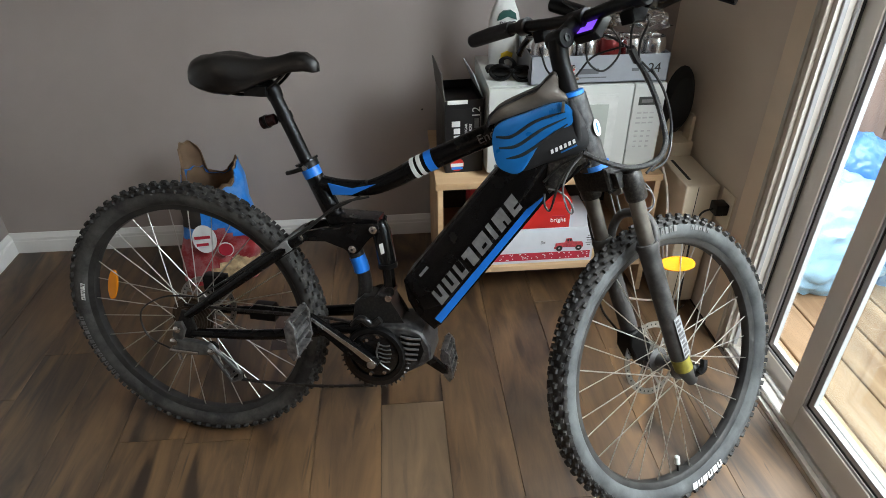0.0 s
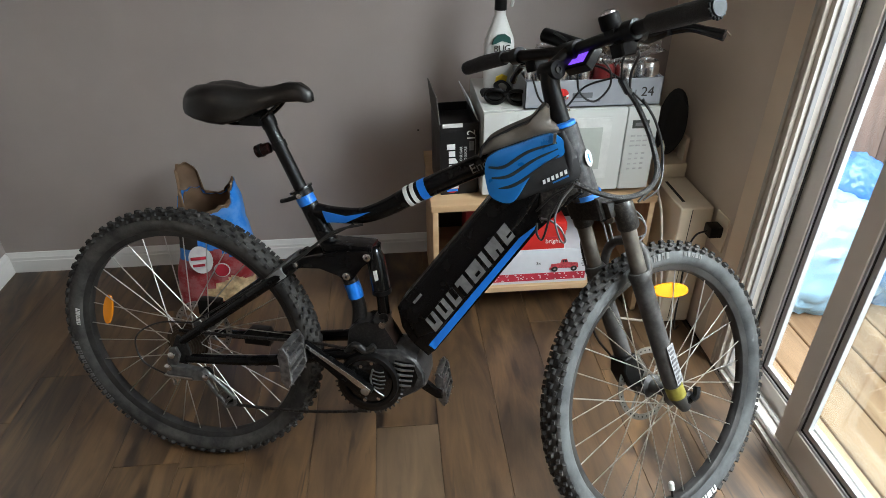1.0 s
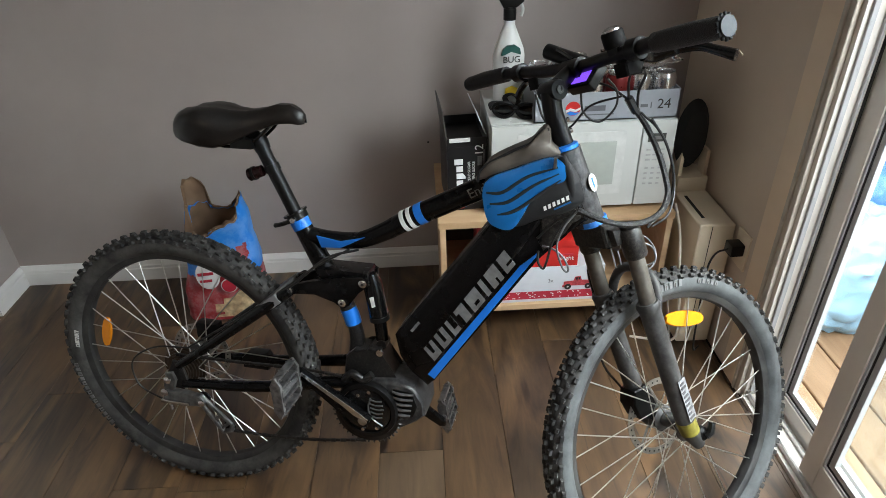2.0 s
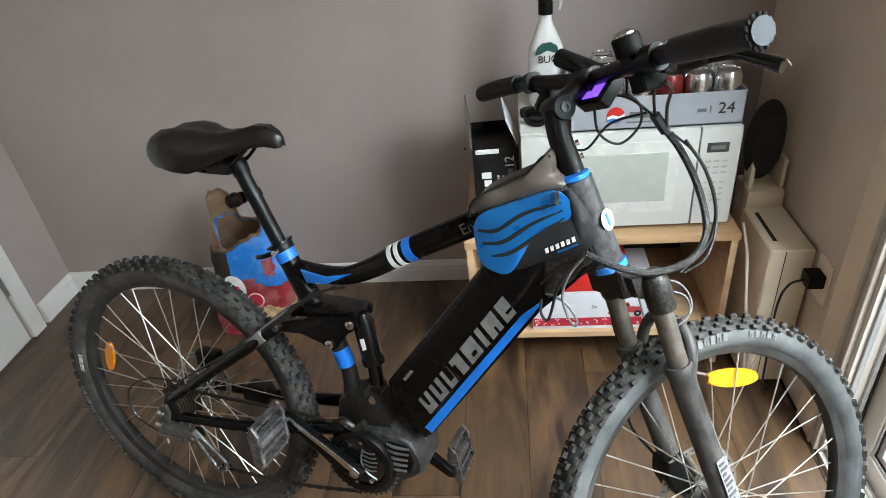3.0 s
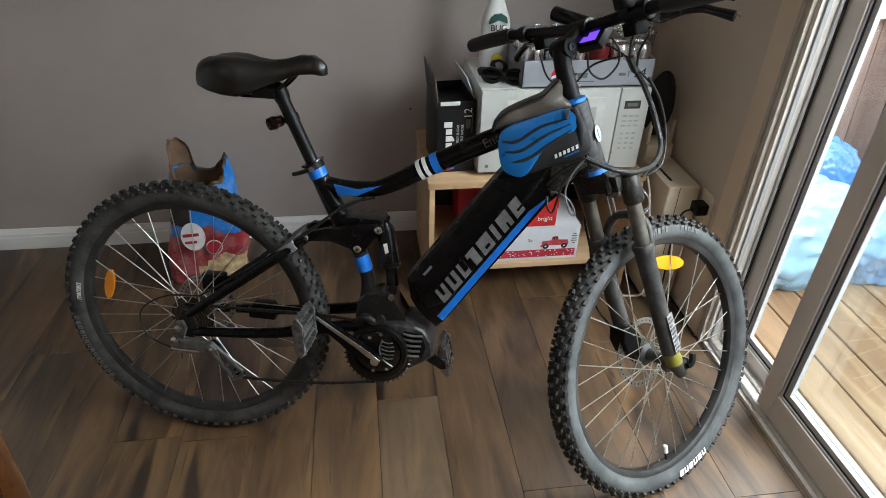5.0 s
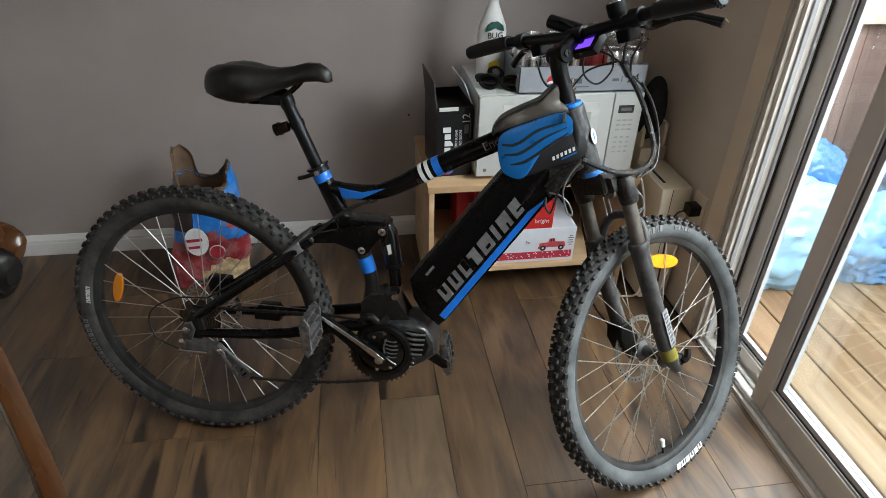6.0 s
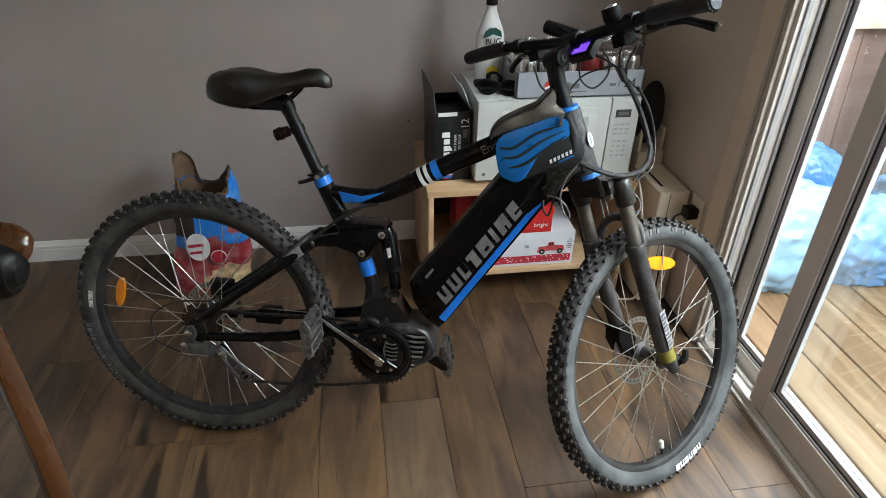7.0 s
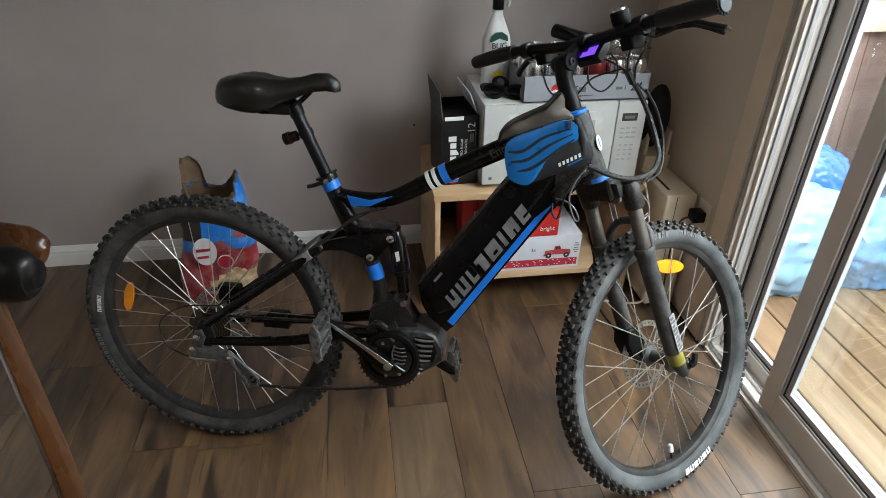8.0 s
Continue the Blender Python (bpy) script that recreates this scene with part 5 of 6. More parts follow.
part("fin_recess", prism([(0.546, 0.320), (0.594, 0.322), (0.604, 0.352), (0.592, 0.388), (0.548, 0.392)], -0.0512, -0.0490, 0.0005, 1), BLACK_P, mo, "dark recess behind the fins")
part("motor_cover", lathe([(0, 0), (0.059, 0), (0.061, 0.004), (0.056, 0.008), (0.030, 0.010), (0, 0.010)], 36, m=pose(0.487, -0.058, 0.331) @ FACE), BLACK_G, mo, "glossy black motor cover")
ring = part("motor_hood", lathe([(0.059, -0.012), (0.072, -0.012), (0.074, 0.0), (0.071, 0.008), (0.061, 0.009)], 48, m=pose(0.487, -0.060, 0.334) @ FACE, closed=True), BLACK_P, mo, "black raised hood ring")
for k in range(5):
    z = 0.322 + 0.011 * k
    part("cover_rib", tube(curve_pts([(0.500 - 0.001 * k, -0.0690, z + 0.002), (0.514, -0.0700, z - 0.001), (0.530 - 0.002 * abs(k - 2), -0.0680, z)]), 0.0018, 6), MOTOR_F, mo, "thin grey rib")
part("cover_rib", tube(curve_pts([(0.500, -0.0695, 0.372), (0.494, -0.0705, 0.345), (0.503, -0.0705, 0.318), (0.526, -0.069, 0.300)]), 0.0020, 6), MOTOR_F, mo, "curved grey rib")
for x, z in ((0.450, 0.358), (0.470, 0.374), (0.496, 0.386), (0.512, 0.290), (0.478, 0.282)):
    part("motor_bolt", lathe([(0, 0), (0.0045, 0), (0.0045, 0.003), (0, 0.003)], 10, m=pose(x, -0.0655, z) @ FACE), SILVER, mo, "small bright bolt")
part("motor_bracket", tube(curve_pts([(0.432, -0.050, 0.400), (0.455, -0.058, 0.424), (0.480, -0.056, 0.410), (0.500, -0.052, 0.424)]), 0.009, 10), PAINT_D, mo)
part("frame_yoke", prism([(0.424, 0.405), (0.430, 0.448), (0.452, 0.470), (0.478, 0.465), (0.490, 0.478), (0.514, 0.478), (0.520, 0.460), (0.528, 0.433), (0.543, 0.407), (0.575, 0.398), (0.560, 0.380), (0.495, 0.368), (0.430, 0.374)], -0.031, 0.031, 0.008, 3), PAINT_D, bike, "muddy black frame yoke")
CRX, CRZ = 0.486, 0.322
bm = lathe([(0.066, -0.002), (0.079, -0.002), (0.079, 0.002), (0.066, 0.002)], 64, m=Matrix.Translation((CRX, -0.054, CRZ)) @ AXLE, closed=True)
for k in range(38):
    t = 2 * math.pi * k / 38
    own = bmesh.new()
    bmesh.ops.create_cone(own, cap_ends=True, segments=4, radius1=0.0042, radius2=0.0018, depth=0.008)
    into(bm, own, 0, Matrix.Translation((CRX, -0.054, CRZ)) @ Matrix.Rotation(t, 4, "Y") @ Matrix.Translation((0, 0, 0.0815)))
for k in range(4):
    t = 2 * math.pi * k / 4 + 0.5
    rod((CRX, -0.054, CRZ), (CRX + 0.062 * math.cos(t), -0.054, CRZ + 0.062 * math.sin(t)), 0.008, 8, bm=bm)
cr = part("chainring", bm, CHAIN, bike, "dark oily toothed chainring")
for k in range(4):
    t = 2 * math.pi * k / 4 + 0.5
    part("ring_bolt", lathe([(0, 0), (0.006, 0), (0.006, 0.004), (0, 0.004)], 10, m=pose(CRX + 0.055 * math.cos(t), -0.058, CRZ + 0.055 * math.sin(t)) @ FACE), DSTEEL, cr)


def crank(x1, z1, y, sgn, label):
    p0, p1, p2 = Vector((CRX, y, CRZ)), Vector((CRX + (x1 - CRX) * 0.25, y * 1.03, CRZ + (z1 - CRZ) * 0.25)), Vector((x1, y * 1.14, z1))
    d = Vector((x1 - CRX, 0, z1 - CRZ))
    d.normalize()
    u, reach = Vector((-d.z, 0, d.x)) * sgn, math.hypot(x1 - CRX, z1 - CRZ)
    at = lambda a, b: (CRX + d.x * a + u.x * b, CRZ + d.z * a + u.z * b)
    c = part("crank_arm", prism([at(-0.017, -0.010), at(-0.012, 0.016), at(0.03, 0.015), at(reach, 0.010), at(reach + 0.011, 0.0), at(reach, -0.010), at(0.05, -0.020), at(0.0, -0.019)], y - 0.008, y + 0.008, 0.003), PAINT, bike, label, m=Matrix.Translation((0, y * 0.04, 0)))
    if sgn < 0:
        part("arm_facing", prism([at(-0.010, 0.002), at(-0.008, 0.013), at(0.03, 0.014), at(reach - 0.004, 0.0095), at(reach - 0.004, 0.001), at(0.06, 0.0025), at(0.025, 0.0)], y - 0.0105, y - 0.0075, 0.001), SILVER, c, "polished silver face")
    part("crank_bolt", lathe([(0, 0), (0.010, 0), (0.0105, 0.004), (0.006, 0.006), (0, 0.006)], 16, m=Matrix.Translation((CRX, y + sgn * 0.006, CRZ)) @ (FACE if sgn < 0 else FACE.inverted())), DSTEEL if sgn < 0 else BLACK_P, c)
    return c


PEDX, PEDZ = 0.338, 0.426
crank(PEDX, PEDZ, -0.078, -1, "polished silver crank arm with black sides")
crank(2 * CRX - PEDX, 2 * CRZ - PEDZ, 0.078, 1, "muddy black crank arm")


def pedal(x, y0, z, sgn, turn):
    """A flat platform pedal with a cage and pins."""
    m = Matrix.Translation((x, y0, z)) @ Matrix.Rotation(radians(turn), 4, "Y")
    bm = bmesh.new()
    for yy in (0.012, 0.095):
        prism([(-0.050, -0.002), (-0.030, -0.013), (-0.012, -0.009), (0.012, -0.009), (0.030, -0.013), (0.050, -0.002), (0.050, 0.002), (0.030, 0.013), (0.012, 0.009), (-0.012, 0.009), (-0.030, 0.013), (-0.050, 0.002)], sgn * yy - 0.004, sgn * yy + 0.004, 0.002, bm=bm)
    for xx in (-0.043, 0.043, -0.018, 0.018):
        bx(xx - 0.0035, xx + 0.0035, min(sgn * 0.012, sgn * 0.095), max(sgn * 0.012, sgn * 0.095), -0.008, 0.008, 0.002, bm=bm)
    rod((0, 0, 0), (0, sgn * 0.095, 0), 0.009, 12, bm=bm)
    p = part("pedal", bm, mat("worn_alloy_pedal" + ("" if sgn < 0 else "_far"), (0.13, 0.13, 0.13), 0.32, metal=0.8, var=0.5, scale=90, bump=0.5, dust=(0.36, 0.35, 0.34), dust_amount=0.34, dust_scale=60), bike, "scuffed grey alloy platform pedal", m=m)
    for xx in (-0.043, -0.018, 0.018, 0.043):
        for yy in (0.02, 0.055, 0.09):
            part("pedal_pin", tube([(xx, sgn * yy, -0.0125), (xx, sgn * yy, 0.0125)], 0.0018, 6), DSTEEL, p)


pedal(PEDX, -0.092, PEDZ, -1, 86)
pedal(2 * CRX - PEDX, 0.092, 2 * CRZ - PEDZ, 1, 78)

# rear suspension
for y in (-0.034, 0.034):
    rk = part("rocker_link", prism([(0.302, 0.598), (0.302, 0.616), (0.36, 0.633), (0.430, 0.650), (0.480, 0.656), (0.494, 0.648), (0.494, 0.634), (0.470, 0.620), (0.450, 0.585), (0.440, 0.577), (0.428, 0.578), (0.415, 0.592), (0.37, 0.606), (0.33, 0.600), (0.312, 0.596)], y - 0.006, y + 0.006, 0.003), PAINT, bike, "glossy black rocker link")
    if y < 0:
        for x, z in ((0.310, 0.607), (0.434, 0.591), (0.483, 0.642)):
            b = part("pivot_bolt", lathe([(0, 0), (0.009, 0), (0.009, 0.004), (0.006, 0.006), (0, 0.006)], 16, m=pose(x, y - 0.006, z) @ FACE), SILVER, rk, "silver pivot bolt")
            part("bolt_socket", lathe([(0, 0), (0.003, 0), (0.003, 0.0008), (0, 0.0008)], 6, m=pose(x, y - 0.0122, z) @ FACE), SEAL, rk)
part("rocker_bridge", bx(0.375, 0.490, -0.030, 0.030, 0.640, 0.662, 0.006), PAINT, bike)
shk = part("shock_body", tube([(0.486, 0, 0.648), (0.490, 0, 0.628), (0.504, 0, 0.545)], [0.014, 0.0215, 0.0215], 20), BLACK_G, bike, "glossy black shock absorber")
part("shock_shaft", tube([(0.504, 0, 0.546), (0.510, 0, 0.488)], 0.0145, 16), BLACK_G, shk)
part("shock_ring", tube([(0.5035, 0, 0.549), (0.505, 0, 0.538)], 0.0230, 20), BLACK_P, shk)
part("shock_eye", lathe([(0, -0.016), (0.012, -0.016), (0.012, 0.016), (0, 0.016)], 16, m=Matrix.Translation((0.512, 0, 0.480)) @ AXLE), PAINT_D, shk)
part("shock_print", prism([(0.490, 0.600), (0.499, 0.604), (0.503, 0.580), (0.495, 0.576)], -0.0222, -0.0200), WHITE_I, shk, "white printed mark")
part("pivot_bolt", lathe([(0, 0), (0.008, 0), (0.008, 0.004), (0, 0.004)], 14, m=pose(0.514, -0.034, 0.472) @ FACE), SILVER, bike, "silver pivot bolt")
for y, s in ((-0.058, -1), (0.058, 1)):
    part("seat_stay", tube(curve_pts([(0.312, y * 0.75, 0.607), (0.255, y, 0.565), (0.13, y * 1.05, 0.470), (0.012, y * 1.08, 0.382)], 4), [0.013, 0.0135, 0.012, 0.011], 12), PAINT, bike, "black seat stay")
    part("chain_stay", tube(curve_pts([(0.455, y * 0.75, 0.398), (0.33, y * 0.9, 0.372), (0.20, y * 1.05, 0.350), (0.020, y * 1.1, 0.334)], 4), [0.016, 0.014, 0.013, 0.011], 12), PAINT, bike, "black chain stay")
    part("dropout", prism([(-0.018, 0.322), (0.02, 0.318), (0.035, 0.336), (0.022, 0.392), (0.0, 0.396), (-0.016, 0.360)], y * 1.1 - 0.004, y * 1.1 + 0.004, 0.002), PAINT_D, bike)
part("stay_bridge", bx(-0.026, 0.026, -0.066, 0.066, -0.013, 0.013, 0.008), mat("grey_rubber_guard", (0.15, 0.15, 0.15), 0.6), bike, "grey stay bridge", m=Matrix.Translation((0.272, 0, 0.580)) @ Matrix.Rotation(radians(-38), 4, "Y"))

# drivetrain at the back
cas = part("cassette", lathe([(0.010, -0.058), (0.016, -0.058), (0.016, -0.022), (0.010, -0.022)], 24, m=Matrix.Translation((0, 0, R)) @ AXLE, closed=True), CHAIN, bike, "brown oily sprocket cassette")
ALLOY_G = mat("scuffed_grey_alloy", (0.11, 0.108, 0.105), 0.36, metal=0.6, var=0.35, scale=70, bump=0.1)
SPROCKET = mat("rusty_sprocket", (0.10, 0.075, 0.055), 0.42, metal=0.8, var=0.4, scale=60)
for k, r in enumerate((0.056, 0.050, 0.044, 0.039, 0.034, 0.029, 0.025, 0.021)):
    part("sprocket", lathe([(0.0162, -0.001), (r, -0.001), (r, 0.001), (0.0162, 0.001)], 40, m=Matrix.Translation((0, -0.024 - 0.0042 * k, R)) @ AXLE, closed=True), SPROCKET, cas)
de = part("rear_derailleur", prism([(-0.030, 0.296), (-0.018, 0.322), (0.030, 0.322), (0.072, 0.318), (0.086, 0.300), (0.070, 0.288), (0.020, 0.290), (-0.020, 0.284)], -0.088, -0.070, 0.005, 3), ALLOY_G, bike, "grey and silver rear derailleur")
part("hanger_link", prism([(-0.018, 0.308), (-0.026, 0.330), (-0.014, 0.368), (0.004, 0.372), (0.012, 0.350), (0.0, 0.318)], -0.082, -0.072, 0.004, 3), ALLOY_G, de, "scuffed silver link")
for x, z, r in ((-0.005, 0.354, 0.009), (-0.018, 0.318, 0.010), (0.078, 0.302, 0.008)):
    part("pivot_cap", lathe([(0, 0), (r, 0), (r, 0.003), (r * 0.6, 0.005), (0, 0.005)], 16, m=pose(x, -0.088, z) @ FACE), SILVER, de, "small silver pivot")
part("derailleur_plate", bx(-0.030, 0.046, -0.094, -0.088, 0.290, 0.299, 0.002), SILVER, de, "bright silver derailleur plate")
bm = bmesh.new()
for a, b, r0, r1 in (((0.070, 0.312), (0.142, 0.240), 0.0055, 0.005), ((0.062, 0.296), (0.118, 0.214), 0.0055, 0.006), ((0.142, 0.240), (0.140, 0.224), 0.005, 0.006), ((0.118, 0.214), (0.140, 0.224), 0.006, 0.006), ((0.096, 0.246), (0.116, 0.264), 0.004, 0.004), ((0.112, 0.222), (0.136, 0.245), 0.004, 0.004)):
    into(bm, tube([(a[0], -0.074, a[1]), (b[0], -0.074, b[1])], [r0, r1], 8), 0)
part("cage_plate", bm, ALLOY_G, de, "open silver-grey pulley cage")
for x, z in ((0.070, 0.300), (0.128, 0.226)):
    part("jockey_wheel", lathe([(0, -0.003), (0.014, -0.003), (0.016, 0.0), (0.014, 0.003), (0, 0.003)], 16, m=Matrix.Translation((x, -0.062, z)) @ AXLE), BLACK_P, de)
part("barrel_adjuster", tube([(-0.016, -0.080, 0.284), (-0.012, -0.082, 0.264)], 0.005, 8), SILVER, de)
part("gear_cable", tube(curve_pts([(-0.03, -0.080, 0.288), (-0.095, -0.078, 0.32), (-0.105, -0.074, 0.385), (-0.04, -0.070, 0.43), (0.05, -0.068, 0.44)]), 0.0022, 8), CABLE, de, "thin black gear cable")


def chain_run(pts, name, label):
    line = curve_pts(pts, 24)
    total = sum((b - a).length for a, b in zip(line, line[1:]))
    n = int(total / 0.0127)
    bm = bmesh.new()
    acc, k, nxt = 0.0, 0, 0.0
    for a, b in zip(line, line[1:]):
        seg = (b - a).length
        while nxt <= acc + seg:
            p = a + (b - a) * ((nxt - acc) / seg)
            ang = math.atan2((b - a).z, (b - a).x)
            w = 0.0035 if k % 2 else 0.0024
            own = bx(-0.0072, 0.0072, -w, w, -0.0036, 0.0036, 0.0012, 1)
            into(bm, own, 0, Matrix.Translation(p) @ Matrix.Rotation(-ang, 4, "Y"))
            nxt += 0.0127
            k += 1
        acc += seg
    return part(name, bm, CHAIN, bike, label)


chain_run([(0.0, -0.042, 0.398), (0.15, -0.048, 0.405), (0.35, -0.052, 0.413), (0.480, -0.054, 0.405)], "chain", "oily brown chain, upper run")
chain_run([(0.132, -0.062, 0.212), (0.22, -0.062, 0.214), (0.35, -0.058, 0.221), (0.476, -0.054, 0.240)], "chain", "oily brown chain, lower run")
ks = part("kickstand", tube(curve_pts([(0.445, 0.060, 0.335), (0.440, 0.110, 0.250), (0.425, 0.250, 0.055)]), 0.009, 10), BLACK_P, bike, "black side stand")
part("stand_mount", bx(0.420, 0.470, 0.045, 0.080, 0.320, 0.362, 0.006), BLACK_P, ks)
part("stay_bracket", prism([(0.115, 0.322), (0.112, 0.350), (0.128, 0.366), (0.178, 0.366), (0.190, 0.345), (0.184, 0.322)], 0.048, 0.084, 0.006), BLACK_P, bike, "black bracket under the far chain stay")
part("brake_caliper", bx(-0.005, 0.055, 0.045, 0.075, 0.395, 0.44, 0.008), BLACK_P, bike, "black rear brake caliper")
part("brake_hose", tube(curve_pts([(0.47, -0.022, 0.712), (0.40, -0.032, 0.690), (0.33, -0.046, 0.630), (0.27, -0.058, 0.590)]), 0.0028, 8), CABLE, bike, "thin black hose")
part("gear_cable", tube(curve_pts([(0.45, -0.024, 0.712), (0.37, -0.036, 0.665), (0.30, -0.05, 0.612), (0.2, -0.062, 0.54), (0.05, -0.068, 0.44)]), 0.0024, 8), CABLE, bike, "thin black hose")

# frame bag
fb = thing("frame_bag", BIKE, "black frame bag with blue panel and dusty phone pouch", "bag")
part("bag_body", pillow([(0.746, 0.818), (0.762, 0.799), (0.800, 0.798), (0.850, 0.818), (0.905, 0.842), (0.926, 0.868), (0.906, 0.915), (0.868, 0.946), (0.80, 0.922), (0.738, 0.888)], 0.040, 0.012, 0.002, seed=2), FABRIC, fb, "black fabric body", smooth=60)
part("side_panel", pillow([(0.744, 0.822), (0.764, 0.800), (0.798, 0.800), (0.826, 0.848), (0.858, 0.886), (0.888, 0.902), (0.886, 0.930), (0.858, 0.941), (0.80, 0.919), (0.740, 0.886)], 0.0515, 0.0035, 0.0012, both=False, seed=4), BAGBLUE, fb, "bright blue side panel", smooth=60)
for a in (0.0, 0.021, 0.042):
    pts = curve_pts([(0.744 + a * 0.35, -0.0530, 0.868 - a * 1.05), (0.775 + a * 0.55, -0.0550, 0.872 - a * 0.85), (0.82 + a * 0.6, -0.0552, 0.905 - a * 0.75), (0.874 + a * 0.15, -0.0532, 0.926 - a * 0.55)])
    part("swoosh_line", tube(pts, [0.0022, 0.0036, 0.0030, 0.0018], 6, squash=0.4), FABRIC, fb, "dark curved line")
bm = bmesh.new()
for k in range(6):
    prism([(k * 0.0092, 0), (k * 0.0092 + 0.0055, 0), (k * 0.0092 + 0.0075, 0.0078), (k * 0.0092 + 0.002, 0.0078)], -0.0005, 0.0006, bm=bm)
part("brand_print", bm, WHITE_I, fb, "row of small white marks", m=Matrix.Translation((0.855, -0.0560, 0.842)) @ Matrix.Rotation(radians(-30), 4, "Y"))
part("print_bar", bx(0, 0.034, -0.0005, 0.0006, 0, 0.003), BAGBLUE, fb, m=Matrix.Translation((0.874, -0.0560, 0.845)) @ Matrix.Rotation(radians(-30), 4, "Y"))
part("phone_pouch", pillow([(0.724, 0.886), (0.730, 0.908), (0.750, 0.926), (0.785, 0.945), (0.818, 0.963), (0.836, 0.984), (0.847, 0.993), (0.854, 0.984), (0.858, 0.962), (0.874, 0.944), (0.80, 0.917)], 0.036, 0.008, 0.005, seed=6), POUCH, fb, "dusty clear-topped phone pouch", smooth=60)
part("pouch_piping", tube(curve_pts([(0.724, -0.036, 0.884), (0.733, -0.038, 0.912), (0.785, -0.038, 0.946), (0.820, -0.038, 0.964), (0.840, -0.036, 0.988), (0.852, -0.034, 0.990)]), 0.003, 8), FABRIC, fb, "black piping")
part("zip_pull", bx(0.866, 0.872, -0.060, -0.055, 0.925, 0.945, 0.001), DSTEEL, fb)
part("strap", tube(curve_pts([(0.880, -0.045, 0.945), (0.895, -0.050, 0.915), (0.905, -0.046, 0.870)]), 0.007, 8, squash=0.4), FABRIC, fb, "black strap")
bdg = part("head_badge", lathe([(0, 0), (0.017, 0), (0.017, 0.0015), (0, 0.0015)], 24, m=pose(0, 0, 0)), WHITE_I, bike, "white round badge with a blue bar", m=basis((0.915 + 0.0275 * 0.8679, -0.0275 * 0.3420, 0.880 + 0.0275 * 0.3604), (-0.385, 0.0, 0.923), (-0.3157, -0.9397, -0.1317), (0.8679, -0.3420, 0.3604)))
part("badge_bar", bx(-0.010, 0.010, -0.003, 0.003, 0.0014, 0.0022), BLUE, bdg)

# --- the steered front end
bm = prism([(-0.062, 0.470), (-0.030, 0.462), (-0.004, 0.468), (-0.006, 0.492), (-0.030, 0.516), (-0.060, 0.520)], -0.050, 0.050, 0.010, 3)
for y in (-0.066, 0.066):
    lathe([(0, 0.432), (0.0205, 0.432), (0.0228, 0.438), (0.0228, 0.486), (0.0190, 0.494), (0, 0.494)], 22, m=pose(-0.014, y, 0), bm=bm)
    prism([(-0.050, 0.470), (-0.002, 0.462), (-0.002, 0.494), (-0.050, 0.505)], min(y, y * 0.6), max(y, y * 0.6), 0.008, 2, bm=bm)
STANCH = mat("dull_bronze_stanchion", (0.15, 0.138, 0.12), 0.34, metal=0.65, var=0.3, scale=40, dust=(0.20, 0.18, 0.15), dust_amount=0.3)
fk = part("fork_crown", bm, MUD, bike, "dusty black fork crown", m=FRONT)
for y in (-0.066, 0.066):
    part("cap", lathe([(0, 0.498), (0.0165, 0.498), (0.0165, 0.504), (0.010, 0.506), (0, 0.506)], 18, m=pose(-0.014, y, -0.004)), PAINT_D, fk)
    part("stanchion", tube([(-0.0245, y, 0.300), (-0.0145, y, 0.480)], 0.0165, 18), STANCH, fk, "dull grey stanchion")
    part("dust_seal", lathe([(0.0165, 0.318), (0.0225, 0.318), (0.0245, 0.328), (0.021, 0.336), (0.0168, 0.336)], 20, m=pose(-0.024, y, 0)), FORK_D, fk)
    part("lower_leg", tube([(-0.008, y, -0.022), (-0.020, y, 0.012), (-0.025, y, 0.06), (-0.025, y, 0.22), (-0.024, y, 0.320)], [0.0135, 0.0185, 0.0205, 0.0205, 0.0215], 20), FORK_D, fk, "dusty black fork leg")
part("fork_arch", tube(curve_pts([(-0.016, -0.066, 0.290), (0.012, -0.060, 0.345), (0.024, -0.030, 0.376), (0.024, 0.030, 0.376), (0.012, 0.060, 0.345), (-0.016, 0.066, 0.290)]), 0.0105, 12), FORK_D, fk)
GREY_D = mat("faint_dark_print", (0.07, 0.07, 0.075), 0.5, bump=0)
part("leg_sticker", bx(-0.012, 0.012, -0.0008, 0.0004, -0.052, 0.046, 0.0003, 1), mat("worn_sticker", (0.2, 0.205, 0.21), 0.5, var=0.4, scale=90, bump=0), fk, "worn white sticker on the leg", m=pose(-0.020, -0.0865, 0.110, 0, 0, 10))
bm = bmesh.new()
rng3 = random.Random(8)
for k in range(9):
    bx(-0.009, 0.009 - rng3.uniform(0, 0.008), -0.0018, -0.0006, -0.047 + k * 0.0102, -0.042 + k * 0.0102, bm=bm)
part("sticker_print", bm, GREY_D, fk, m=pose(-0.020, -0.0865, 0.110, 0, 0, 10))
part("leg_band", tube([(-0.021, -0.066, 0.020), (-0.0245, -0.066, 0.052)], 0.0208, 20), mat("dirty_yellow_label", (0.17, 0.15, 0.02), 0.5, var=0.3, scale=60), fk, "dirty yellow label round the leg")
qr = part("axle_cap", lathe([(0, 0), (0.017, 0), (0.017, 0.010), (0.010, 0.016), (0, 0.016)], 18, m=pose(0, -0.066, 0) @ FACE), BLACK_P, fk, "black axle cap")
part("axle_lever", tube(curve_pts([(0.0, -0.084, 0), (0.012, -0.088, 0.004), (0.024, -0.086, 0.020)]), 0.008, 8), BLACK_P, fk)
